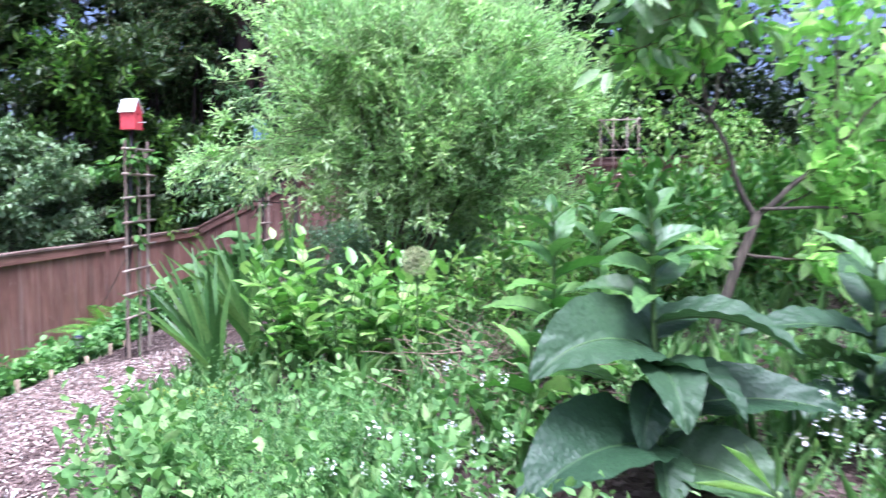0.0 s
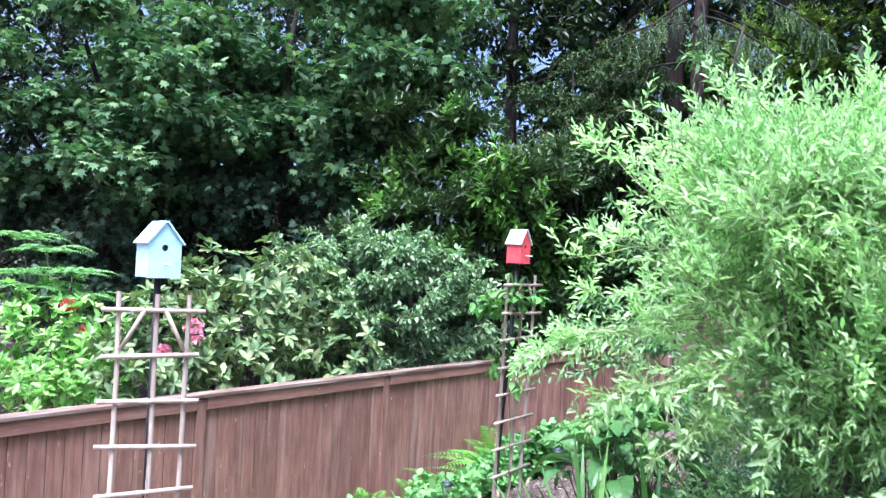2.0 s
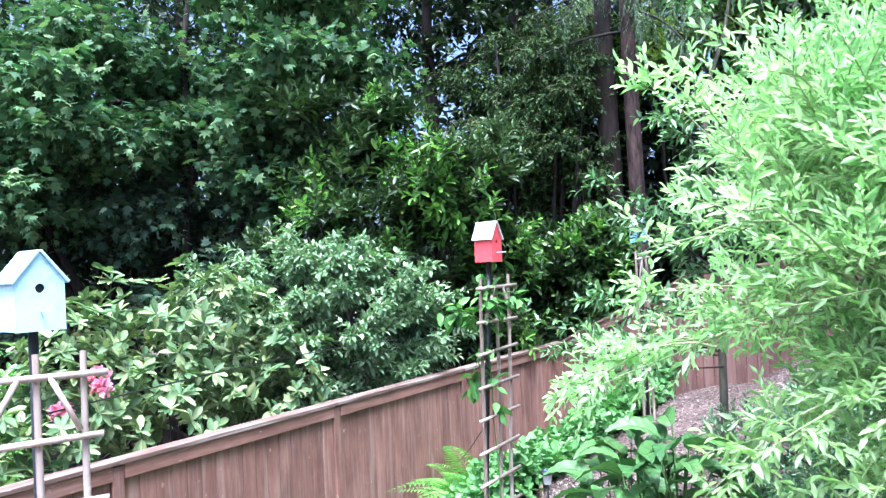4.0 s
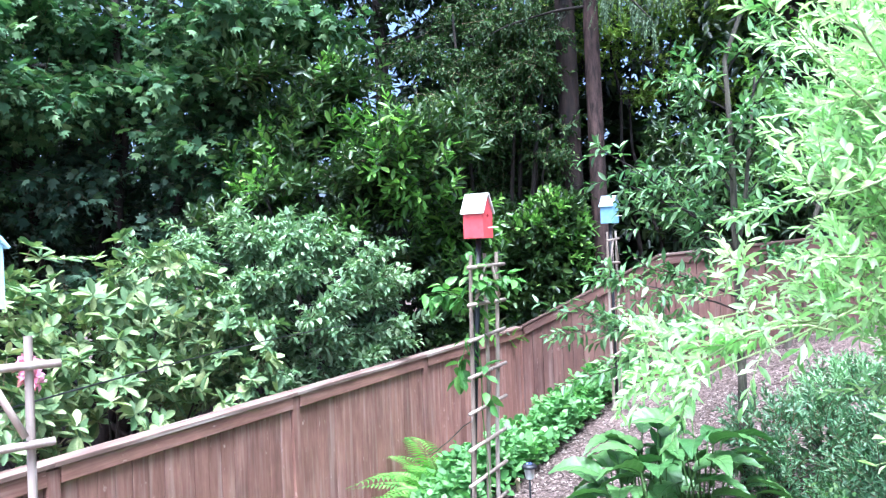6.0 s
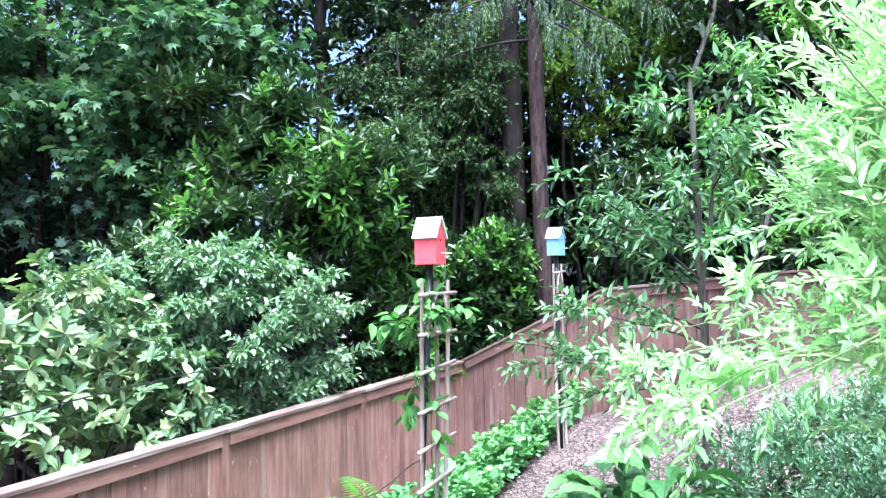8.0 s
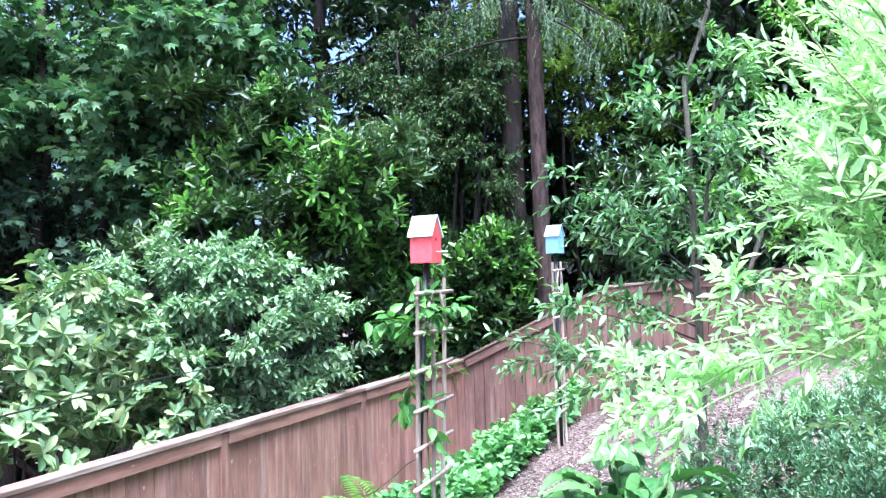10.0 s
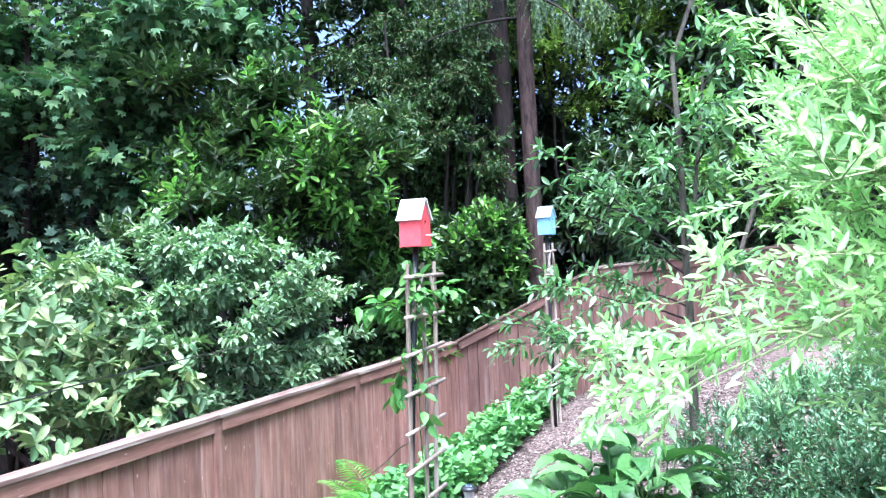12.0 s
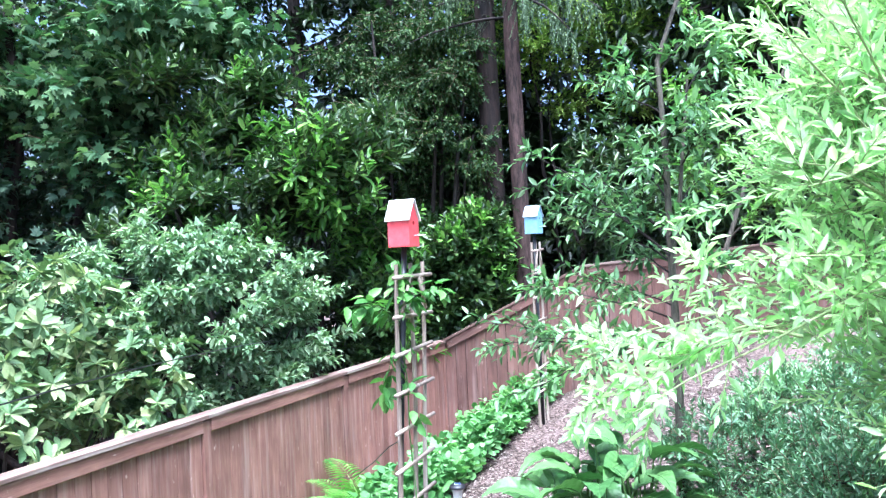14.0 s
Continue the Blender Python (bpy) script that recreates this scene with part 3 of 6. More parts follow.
build_trellis((0.7, 9.9, gz(0.7, 9.9)), 75, ((-0.2, 1.69), (0.02, 1.7), (0.22, 1.7)), (1.6, 1.33, 1.07, 0.8, 0.53, 0.27, 0.0), 0.58, "weathered stick trellis round the blue birdhouse's pole")
build_trellis((-1.445, 2.575, gz(-1.445, 2.575)), 44, ((-0.18, 1.37), (0.02, 1.36), (0.19, 1.36)), (1.27, 1.02, 0.77, 0.52, 0.27, 0.02, -0.25), 0.53,
              "pale weathered stick trellis round the pale birdhouse's pole", 0.0, PALE_STICK)


# ---- plants ----
def plant(name, base, label, category, group=""):
    return thing(name, base, label, category, group)


def crown(name, owner, pieces, material, label=""):
    V, F = merge(*pieces)
    return tagged(mesh_object(name, V - np.array(owner.matrix_world.translation), F, material, owner, label), kind="stuff")


def stems(name, owner, paths, material, sides=6, label=""):
    for path in paths:
        V, F = tubes([path], sides)
        mesh_object(name, V - np.array(owner.matrix_world.translation), F, material, owner, label)


def twigs(owner, ends, r, material=None):
    V, F = twig_mesh(ends[0], ends[1], r)
    return tagged(mesh_object("twig_work", V - np.array(owner.matrix_world.translation), F, material or TWIG, owner), kind="stuff")


def limb_paths(rng, base, lobes, r, wobble=0.12):
    """A stem from the base to each lobe, thinner toward its end."""
    out = []
    for x, y, z, rx, ry, rz in lobes:
        end = np.array([x, y, z + 0.3 * rz])
        out.append((bend(rng, base, end, 8, wobble), np.linspace(r, r * 0.25, 8)))
    return out


def along_branch(rng, path, n, start=0.25):
    """Points and outward ways for twigs along a branch."""
    path = np.asarray(path)
    seg = np.linalg.norm(np.diff(path, axis=0), axis=1)
    s = np.r_[0, np.cumsum(seg)] / seg.sum()
    t = np.sort(rng.uniform(start, 1.0, n))
    P = np.stack([np.interp(t, s, path[:, k]) for k in range(3)], 1)
    d = unit(np.stack([np.interp(t, s, unit(np.gradient(path, axis=0))[:, k]) for k in range(3)], 1))
    side = unit(np.cross(d, rng.normal(size=(n, 3))))
    return P, unit(d * rng.uniform(0.6, 1.4, (n, 1)) + side)


def rough(rng, lobes, k=6, s=0.46):
    """The lobes and smaller ones on their outsides, for an uneven outline."""
    out = list(lobes)
    for x, y, z, rx, ry, rz in lobes:
        for d in unit(rng.normal(size=(k, 3))):
            q = s * rng.uniform(0.6, 1.25)
            out.append((x + d[0] * rx * 0.95, y + d[1] * ry * 0.95, z + d[2] * rz * 0.95, rx * q, ry * q, rz * q))
    return out


def shoot_gaps(P):
    """Above nought where shoots stand close, below it in the hollows between them."""
    return np.sin(P @ np.array([6.3, 2.1, 4.7])) + np.sin(P @ np.array([-4.9, 5.7, 7.1]) + 1.3) + 0.8 * np.sin(P @ np.array([3.7, -6.1, 8.9]) + 0.4) + 0.5


def build_willow():
    """A wide dome of thin shoots, pale toward the tips, with long shoots that reach over the path."""
    rng = np.random.default_rng(3)
    base = (1.95, 3.55, gz(1.95, 3.55))
    w = plant("willow", base, "dense dappled willow shrub with pale green-white shoots", "shrub")
    lobes = [(2.1, 3.4, 1.82, 0.8, 0.8, 0.42), (1.7, 3.25, 1.66, 0.34, 0.45, 0.28), (2.75, 3.5, 1.6, 0.52, 0.7, 0.42), (2.0, 2.9, 1.75, 0.52, 0.36, 0.22),
             (1.75, 3.0, 2.04, 0.34, 0.42, 0.22), (2.4, 3.2, 2.1, 0.5, 0.5, 0.24), (2.6, 3.4, 1.15, 0.5, 0.45, 0.3), (2.15, 3.25, 1.15, 0.42, 0.35, 0.24), (2.0, 3.55, 1.15, 0.33, 0.4, 0.26),
             (2.95, 2.85, 1.55, 0.38, 0.36, 0.2), (1.95, 2.55, 1.85, 0.42, 0.36, 0.16), (2.5, 2.6, 1.9, 0.42, 0.36, 0.16), (2.4, 2.6, 1.45, 0.4, 0.32, 0.15), (1.75, 2.6, 1.52, 0.3, 0.28, 0.14), (2.15, 2.75, 1.15, 0.38, 0.3, 0.2), (2.6, 2.8, 1.15, 0.4, 0.35, 0.22), (2.25, 2.95, 0.85, 0.5, 0.36, 0.22), (2.75, 3.05, 0.85, 0.45, 0.36, 0.22), (1.8, 3.1, 1.05, 0.3, 0.3, 0.22)]
    low_shoots = [((1.6, 3.1, 1.45), (0.63, 2.75, 1.15)), ((1.1, 2.95, 1.3), (0.66, 2.88, 1.18)), ((1.5, 3.4, 1.35), (0.62, 3.5, 1.2)), ((1.6, 3.6, 1.35), (0.62, 4.0, 1.14)), ((1.5, 3.2, 1.35), (0.72, 2.95, 1.24)), ((1.1, 3.05, 1.3), (0.52, 3.0, 1.1)),
                  ((1.6, 3.2, 1.4), (0.85, 3.0, 1.47)), ((2.8, 3.3, 1.2), (3.4, 2.9, 1.15)), ((1.9, 2.8, 1.5), (1.5, 2.2, 1.2)), ((2.3, 2.8, 1.4), (2.2, 2.2, 1.15)), ((1.8, 2.8, 1.25), (1.42, 2.4, 0.98)),
                  ((1.7, 3.0, 1.3), (1.2, 2.5, 1.12)), ((1.6, 3.5, 1.4), (0.95, 4.1, 1.32)),
                  ((1.7, 2.9, 1.2), (1.0, 2.2, 0.98)), ((1.7, 2.9, 1.2), (1.15, 2.15, 1.12)), ((1.8, 2.9, 1.1), (1.3, 2.05, 0.9)), ((1.9, 2.8, 1.1), (1.7, 2.1, 0.85)), ((1.7, 3.0, 1.1), (1.25, 2.6, 0.82)), ((2.2, 2.8, 1.0), (2.1, 2.2, 0.75)), ((2.6, 2.9, 1.0), (2.7, 2.3, 0.8))]
    high_shoots = [((1.5, 3.1, 1.5), (0.9, 2.75, 2.2)), ((1.6, 3.1, 1.5), (1.0, 2.5, 2.14)), ((1.7, 3.0, 1.8), (1.15, 2.35, 2.28)),
                   ((1.6, 3.0, 1.6), (1.05, 2.9, 2.3)), ((2.0, 2.9, 1.9), (1.5, 2.3, 2.38)), ((1.9, 3.1, 2.0), (1.4, 2.8, 2.5)), ((1.6, 2.8, 1.4), (1.05, 2.1, 1.75)), ((2.3, 3.2, 2.2), (2.2, 2.8, 2.75)),
                   ((2.6, 3.3, 2.1), (2.9, 3.0, 2.7)), ((2.9, 3.4, 1.8), (3.5, 3.2, 2.3)), ((2.9, 3.3, 1.4), (3.6, 3.0, 1.6)), ((1.7, 3.1, 1.9), (1.25, 2.3, 2.1)), ((1.6, 3.0, 1.6), (0.92, 2.35, 1.65)),
                   ((1.7, 3.3, 1.7), (1.1, 3.5, 2.3)),
                   ((1.6, 3.2, 1.4), (1.05, 2.9, 1.5)), ((1.6, 3.3, 1.4), (1.15, 3.3, 1.42)), ((1.7, 3.4, 1.4), (1.2, 3.6, 1.36)), ((1.6, 3.1, 1.5), (1.0, 2.6, 1.72)), ((1.7, 3.5, 1.4), (1.3, 3.9, 1.38)), ((1.7, 3.3, 1.5), (1.3, 3.2, 1.62)), ((1.7, 3.4, 1.35), (1.3, 3.4, 1.24)), ((1.8, 3.5, 1.35), (1.5, 3.6, 1.22)), ((1.6, 3.1, 1.4), (1.1, 3.0, 1.3)), ((1.8, 3.3, 1.35), (1.45, 3.2, 1.26)), ((1.8, 3.6, 1.3), (1.6, 3.9, 1.22))]
    paths = [(bend(rng, a, b, 7, 0.12, 0.05), np.linspace(0.0055, 0.0018, 7)) for a, b in low_shoots + high_shoots]
    lobes2 = rough(rng, lobes, 7, 0.36)
    P, out = lobe_points(rng, lobes2, 4300, (0.4, 1.0), 0.4)
    inside = shoot_gaps(P) > -0.4
    P, out = P[inside], out[inside]
    V, F, ends = sprigs(rng, P, out, 13, 0.22, 0.06, 0.3, LANCE, 46, 0.45, 0.45)
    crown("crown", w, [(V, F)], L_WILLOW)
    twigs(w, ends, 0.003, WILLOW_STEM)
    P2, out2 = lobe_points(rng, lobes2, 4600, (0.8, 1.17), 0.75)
    # the willow's own pale tips, left out low and underneath to suggest shade
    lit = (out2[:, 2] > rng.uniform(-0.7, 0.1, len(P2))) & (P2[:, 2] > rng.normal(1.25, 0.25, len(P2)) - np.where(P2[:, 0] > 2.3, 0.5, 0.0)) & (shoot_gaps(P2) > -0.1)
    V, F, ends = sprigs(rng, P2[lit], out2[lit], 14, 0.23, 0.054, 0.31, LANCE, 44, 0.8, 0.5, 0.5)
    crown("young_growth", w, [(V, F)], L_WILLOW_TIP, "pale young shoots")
    twigs(w, ends, 0.0025, WILLOW_STEM)
    P3, out3 = lobe_points(rng, lobes2, 1000, (0.85, 1.12), 0.8)
    up3 = (out3[:, 2] > -0.45) & (shoot_gaps(P3) > -0.2)
    V, F, ends = sprigs(rng, P3[up3], out3[up3], 26, 0.4, 0.064, 0.31, LANCE, 46, 0.55, 0.3, 0.6)
    crown("long_shoot_leaf", w, [(V, F)], L_WILLOW_TIP, "pale leaves of shoots that stand out of the crown")
    twigs(w, ends, 0.003, WILLOW_STEM)
    high = [along_branch(rng, p, 9, 0.25) for p, r in paths[len(low_shoots):]]
    # lowest shoots take the greener leaf colour to stand in for shade
    for shaded, mat, label in ((False, L_WILLOW_TIP, "pale leaves of shoots that hang low"), (True, L_WILLOW, "leaves of the lowest shoots, greener in place of shade")):
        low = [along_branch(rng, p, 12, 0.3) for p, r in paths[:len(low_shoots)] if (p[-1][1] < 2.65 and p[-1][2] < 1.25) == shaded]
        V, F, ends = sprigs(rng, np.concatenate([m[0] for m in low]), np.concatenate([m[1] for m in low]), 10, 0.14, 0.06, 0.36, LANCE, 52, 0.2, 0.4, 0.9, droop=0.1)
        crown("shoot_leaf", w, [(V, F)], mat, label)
        twigs(w, ends, 0.0022, WILLOW_STEM)
    V, F, ends = sprigs(rng, np.concatenate([m[0] for m in high]), np.concatenate([m[1] for m in high]), 10, 0.15, 0.058, 0.34, LANCE, 48, 0.7, 0.45, 0.7)
    crown("shoot_leaf", w, [(V, F)], L_WILLOW_TIP, "pale leaves of the longest shoots")
    twigs(w, ends, 0.0022, WILLOW_STEM)
    stems("shoot", w, paths, WILLOW_STEM, 5)
    stems("stem", w, limb_paths(rng, base, lobes, 0.018), BARK_GREY)


def build_young_tree():
    """A thin leaning trunk with sparse side branches of long drooping leaves."""
    rng = np.random.default_rng(8)
    x, y = 1.27, 5.3
    base = (x, y, gz(x, y))
    t = plant("young_tree", base, "slender young tree with a grey trunk and long drooping leaves", "tree")
    trunk = np.array([base, (1.27, 5.3, 0.45), (1.28, 5.3, 1.0), (1.27, 5.3, 1.57), (1.27, 5.3, 2.1), (1.25, 5.3, 2.6), (1.4, 5.32, 3.0), (1.5, 5.35, 3.5)])
    fork = np.array([(1.275, 5.3, 1.5), (1.33, 5.31, 1.75), (1.37, 5.32, 2.1), (1.42, 5.34, 2.5)])
    tips = [((1.28, 5.3, 1.0), (0.12, 5.4, 1.17)), ((1.28, 5.3, 0.9), (0.33, 4.95, 0.82)), ((1.28, 5.3, 1.0), (0.26, 5.3, 1.06)), ((1.28, 5.3, 1.15), (0.48, 5.2, 1.38)), ((1.28, 5.3, 1.0), (0.55, 4.8, 1.12)), ((1.28, 5.3, 1.2), (0.75, 5.5, 1.42)),
            ((1.27, 5.3, 1.5), (0.47, 5.7, 2.2)), ((1.27, 5.3, 1.5), (0.56, 5.7, 1.98)), ((1.27, 5.3, 1.45), (0.69, 5.7, 1.8)), ((1.27, 5.3, 1.55), (0.84, 5.7, 2.06)), ((1.27, 5.3, 1.6), (1.0, 5.7, 1.9)), ((1.27, 5.3, 1.4), (0.94, 5.7, 1.64)),
            ((1.27, 5.3, 1.8), (1.12, 5.6, 2.2)), ((1.26, 5.3, 2.3), (0.92, 5.5, 2.55)), ((1.26, 5.3, 2.4), (1.05, 5.2, 2.52)), ((1.3, 5.3, 1.7), (1.6, 5.6, 2.1)), ((1.35, 5.31, 2.0), (1.55, 5.1, 2.3)),
            ((1.27, 5.3, 1.3), (1.5, 5.0, 1.5)), ((1.25, 5.3, 2.5), (1.5, 5.3, 2.8)), ((1.4, 5.3, 3.0), (1.2, 5.2, 3.3)), ((1.4, 5.33, 2.4), (1.65, 5.4, 2.7)), ((1.27, 5.3, 1.9), (1.1, 5.0, 2.0)), ((1.27, 5.3, 1.6), (1.35, 4.9, 1.75)), ((1.27, 5.3, 2.1), (1.35, 4.95, 2.3))]
    paths = [(bend(rng, a, b, 7, 0.1, 0.03), np.linspace(0.006, 0.0018, 7)) for a, b in tips]
    pts = [along_branch(rng, p, 18 if k < 6 else 12, 0.2) for k, (p, r) in enumerate(paths)]
    P, out = np.concatenate([p[0] for p in pts]), np.concatenate([p[1] for p in pts])
    V, F, ends = sprigs(rng, P, out * np.array([1, 1, 0.4]), 8, 0.17, 0.088, 0.38, OVATE, 58, 0.1, 0.3, 1.5, droop=0.25)
    crown("crown", t, [(V, F)], L_YOUNG)
    twigs(t, ends, 0.0022, BARK_DARK)
    stems("trunk", t, [(trunk, np.linspace(0.03, 0.008, 8)), (fork, np.linspace(0.016, 0.007, 4))], BARK_YOUNG, 8)
    stems("branch", t, paths, BARK_DARK, 5)


def build_bush(name, base, label, category, lobes, n, twig, count, size, width, shape, mat, seed, trunk=0.04, bark=None, tip=None, shell=(0.55, 1.0), layer=0.0, sprays_n=6, **kw):
    rng = np.random.default_rng(seed)
    b = plant(name, base, label, category)
    main = lobes
    if layer:
        sprays = rough(rng, lobes, sprays_n, 0.52)[len(lobes):]
        lobes = [(x, y, z, rx * 0.5, ry * 0.5, rz * 0.5) for x, y, z, rx, ry, rz in lobes[:2]] + [(x, y, z, rx, ry, rz * layer) for x, y, z, rx, ry, rz in sprays]
    else:
        lobes = rough(rng, lobes)
    P, out = lobe_points(rng, lobes, n, shell, 0.0 if layer else 0.55)
    if layer:
        out = out * np.array([1, 1, 0.3])
    V, F, ends = sprigs(rng, P, out, count, twig, size, width, shape, **kw)
    crown("crown", b, [(V, F)], mat)
    if trunk:
        stems("stem", b, limb_paths(rng, base, main, trunk), bark or BARK_DARK)
        twigs(b, ends, 0.004)
    if tip:
        P2, out2 = lobe_points(rng, lobes, int(n * tip[1]), (0.9, 1.08), 0.88)
        patch = np.sin(P2 @ np.array([2.9, 1.3, 2.2])) + np.sin(P2 @ np.array([-1.7, 2.1, 3.4]) + 1.0) + 0.6 * np.sin(P2 @ np.array([5.1, -2.0, -4.3])) > 0.25
        P2, out2 = P2[patch], out2[patch]
        V, F, ends = sprigs(rng, P2, out2, count, twig * 1.1, size, width, shape, **{**kw, "up": 0.8})
        crown("young_growth", b, [(V, F)], tip[0], "lighter young leaves")
    return b


def build_layered_shrub(base, lobes, seed):
    """Arching branches that end in flat, drooping sprays of leaves one over another."""
    rng = np.random.default_rng(seed)
    b = plant("shrub", base, "layered shrub with small grey-green leaves behind the fence", "shrub")
    tips, out = lobe_points(rng, rough(rng, lobes, 4, 0.42), 170, (0.75, 1.14), 0.75)
    paths = []
    for p, o in zip(tips, out):
        root = p * 0.45 + np.array([base[0], base[1], 0.55 * (p[2] + 0.4)]) * 0.55
        paths.append((bend(rng, root, p + o * rng.uniform(0, 0.22), 7, 0.1, -0.12), np.linspace(0.01, 0.003, 7)))
    pts = [along_branch(rng, p, 19, 0.3) for p, r in paths]
    P, way = np.concatenate([p[0] for p in pts]), np.concatenate([p[1] for p in pts])
    V, F, ends = sprigs(rng, P, way * np.array([1, 1, 0.25]), 10, 0.2, 0.115, 0.52, OVATE, 60, 0.05, 0.25, 2.0, droop=0.15)
    crown("crown", b, [(V, F)], L_SHRUB)
    twigs(b, ends, 0.003)
    stems("branch", b, paths, BARK_DARK, 5)
    stems("stem", b, limb_paths(rng, base, lobes, 0.03), BARK_DARK)


def build_leaning_tree():
    """A small tree that leans, with glossy leaves on its upper branches."""
    rng = np.random.default_rng(28)
    base = (2.7, 10.4, gz(2.7, 10.4) - 0.02)
    t = plant("young_tree", base, "small leaning tree with a pale trunk and glossy leaves", "tree")
    trunk = np.array([base, (2.8, 10.4, 0.8), (2.93, 10.4, 1.38), (3.27, 10.4, 2.35), (3.68, 10.4, 3.4), (4.1, 10.4, 4.5)])
    tips = [((3.1, 10.4, 1.9), (2.4, 10.0, 2.5)), ((3.2, 10.4, 2.2), (2.6, 9.9, 3.2)), ((3.4, 10.4, 2.6), (4.1, 10.0, 3.0)), ((3.5, 10.4, 2.9), (2.9, 10.0, 3.9)), ((3.7, 10.4, 3.4), (3.3, 9.9, 4.4)),
            ((3.9, 10.4, 3.9), (3.5, 10.2, 5.0)), ((3.9, 10.4, 3.9), (4.7, 10.1, 4.5)), ((3.0, 10.4, 1.6), (3.6, 9.9, 2.1)), ((3.4, 10.4, 2.7), (2.4, 10.6, 3.6)), ((3.7, 10.4, 3.5), (2.6, 10.5, 4.5))]
    paths = [(bend(rng, a, b, 7, 0.1, 0.06), np.linspace(0.009, 0.003, 7)) for a, b in tips]
    pts = [along_branch(rng, p, 20, 0.25) for p, r in paths]
    P, out = np.concatenate([p[0] for p in pts]), np.concatenate([p[1] for p in pts])
    V, F, ends = sprigs(rng, P, out, 9, 0.24, 0.125, 0.42, OVATE, 55, 0.1, 0.4, droop=0.25)
    crown("crown", t, [(V, F)], L_LAUREL_TIP)
    twigs(t, ends, 0.003)
    stems("trunk", t, [(trunk, np.linspace(0.04, 0.015, 6))], BARK_YOUNG, 8)
    stems("branch", t, paths, BARK_GREY, 5)


build_willow()
build_young_tree()
build_leaning_tree()
# behind the left fence
RHODO_LOBES = [(-3.9, 7.1, 0.75, 0.65, 0.7, 0.75), (-3.65, 7.6, 1.05, 0.5, 0.5, 0.6), (-4.5, 6.6, 0.8, 0.7, 0.7, 0.8), (-3.2, 7.9, 0.5, 0.45, 0.5, 0.55), (-3.2, 7.35, 0.25, 0.45, 0.5, 0.4),
               (-4.3, 5.8, 0.3, 0.6, 0.7, 0.6), (-3.6, 6.5, 0.2, 0.4, 0.7, 0.45)]
build_bush("rhododendron", (-4.0, 6.9, -1.6), "rhododendron with whorls of pale green leaves behind the fence", "shrub", RHODO_LOBES,
           560, 0.14, 9, 0.15, 0.42, OBLONG, L_RHODO, 11, 0.03, None, None, (0.55, 1.05), spread=76, up=0.7, jitter=0.45, whorl=True)
SHRUB_LOBES = [(-3.4, 9.0, 1.45, 0.75, 0.7, 0.65), (-2.55, 9.2, 1.15, 0.75, 0.7, 0.6), (-4.0, 8.6, 1.0, 0.7, 0.7, 0.8), (-2.05, 9.6, 0.85, 0.55, 0.5, 0.45), (-3.1, 8.6, 0.7, 0.75, 0.6, 0.6), (-2.4, 9.0, 0.65, 0.5, 0.5, 0.4)]
build_layered_shrub((-3.3, 9.0, -1.6), SHRUB_LOBES, 12)
build_bush("laurel", (-2.9, 11.0, -1.8), "tall cherry laurel with glossy green leaves", "tree",
           [(-2.6, 10.8, 2.5, 1.0, 0.8, 0.8), (-3.5, 10.8, 3.4, 1.0, 0.8, 0.9), (-1.9, 11.0, 3.1, 0.75, 0.7, 0.8), (-2.0, 11.4, 1.7, 0.8, 0.6, 0.8), (-3.9, 10.6, 2.3, 0.8, 0.7, 0.8), (-1.6, 11.9, 0.9, 0.8, 0.6, 0.8)],
           2000, 0.3, 10, 0.175, 0.37, OBLONG, L_LAUREL, 13, 0.07, None, (L_LAUREL_TIP, 0.6), (0.1, 1.05), 0.45, 9, spread=60, up=0.9, jitter=0.3)
build_bush("laurel", (-0.4, 12.9, -1.6), "dark glossy cherry laurel behind the fence corner", "shrub",
           [(-0.5, 12.8, 1.1, 0.75, 0.5, 0.85), (-0.12, 12.7, 1.3, 0.34, 0.4, 0.85), (-1.1, 13.0, 0.9, 0.8, 0.6, 0.9)],
           1250, 0.28, 9, 0.165, 0.44, OBLONG, L_LAUREL, 14, 0.05, None, (L_LAUREL_TIP, 0.45), (0.4, 1.05), spread=54, up=0.7, jitter=0.35)
build_bush("holly", (-1.0, 13.2, -1.6), "dark evergreen tree with small hanging leaves in the shade", "tree",
           [(-1.3, 13.0, 3.3, 0.8, 0.6, 0.9), (-0.7, 13.3, 4.4, 0.75, 0.6, 0.9), (-1.6, 13.2, 5.2, 0.8, 0.6, 0.7), (-0.35, 13.5, 3.1, 0.5, 0.4, 0.9), (-0.9, 13.2, 2.2, 0.7, 0.5, 0.6), (-0.3, 13.6, 5.4, 0.7, 0.5, 0.6), (-0.05, 12.9, 3.3, 0.25, 0.25, 0.5), (-0.1, 12.9, 2.2, 0.25, 0.25, 0.5), (-0.05, 12.9, 4.5, 0.3, 0.25, 0.4)],
           2300, 0.3, 10, 0.1, 0.5, OVATE, L_HOLLY, 18, 0.07, None, None, (0.2, 1.05), 0.6, 8, spread=60, up=-0.3, jitter=0.4, droop=0.3)
build_bush("rhododendron", (2.3, 13.0, -0.6), "dark large-leaved rhododendron behind the far fence", "shrub",
           [(2.2, 12.9, 2.5, 0.8, 0.6, 0.8), (3.2, 12.8, 2.3, 0.8, 0.6, 0.8), (4.4, 12.7, 2.4, 0.9, 0.6, 0.9)],
           700, 0.15, 9, 0.2, 0.3, OVATE, L_LAUREL, 16, 0.04, None, None, (0.6, 1.03), spread=62, up=0.3, whorl=True)
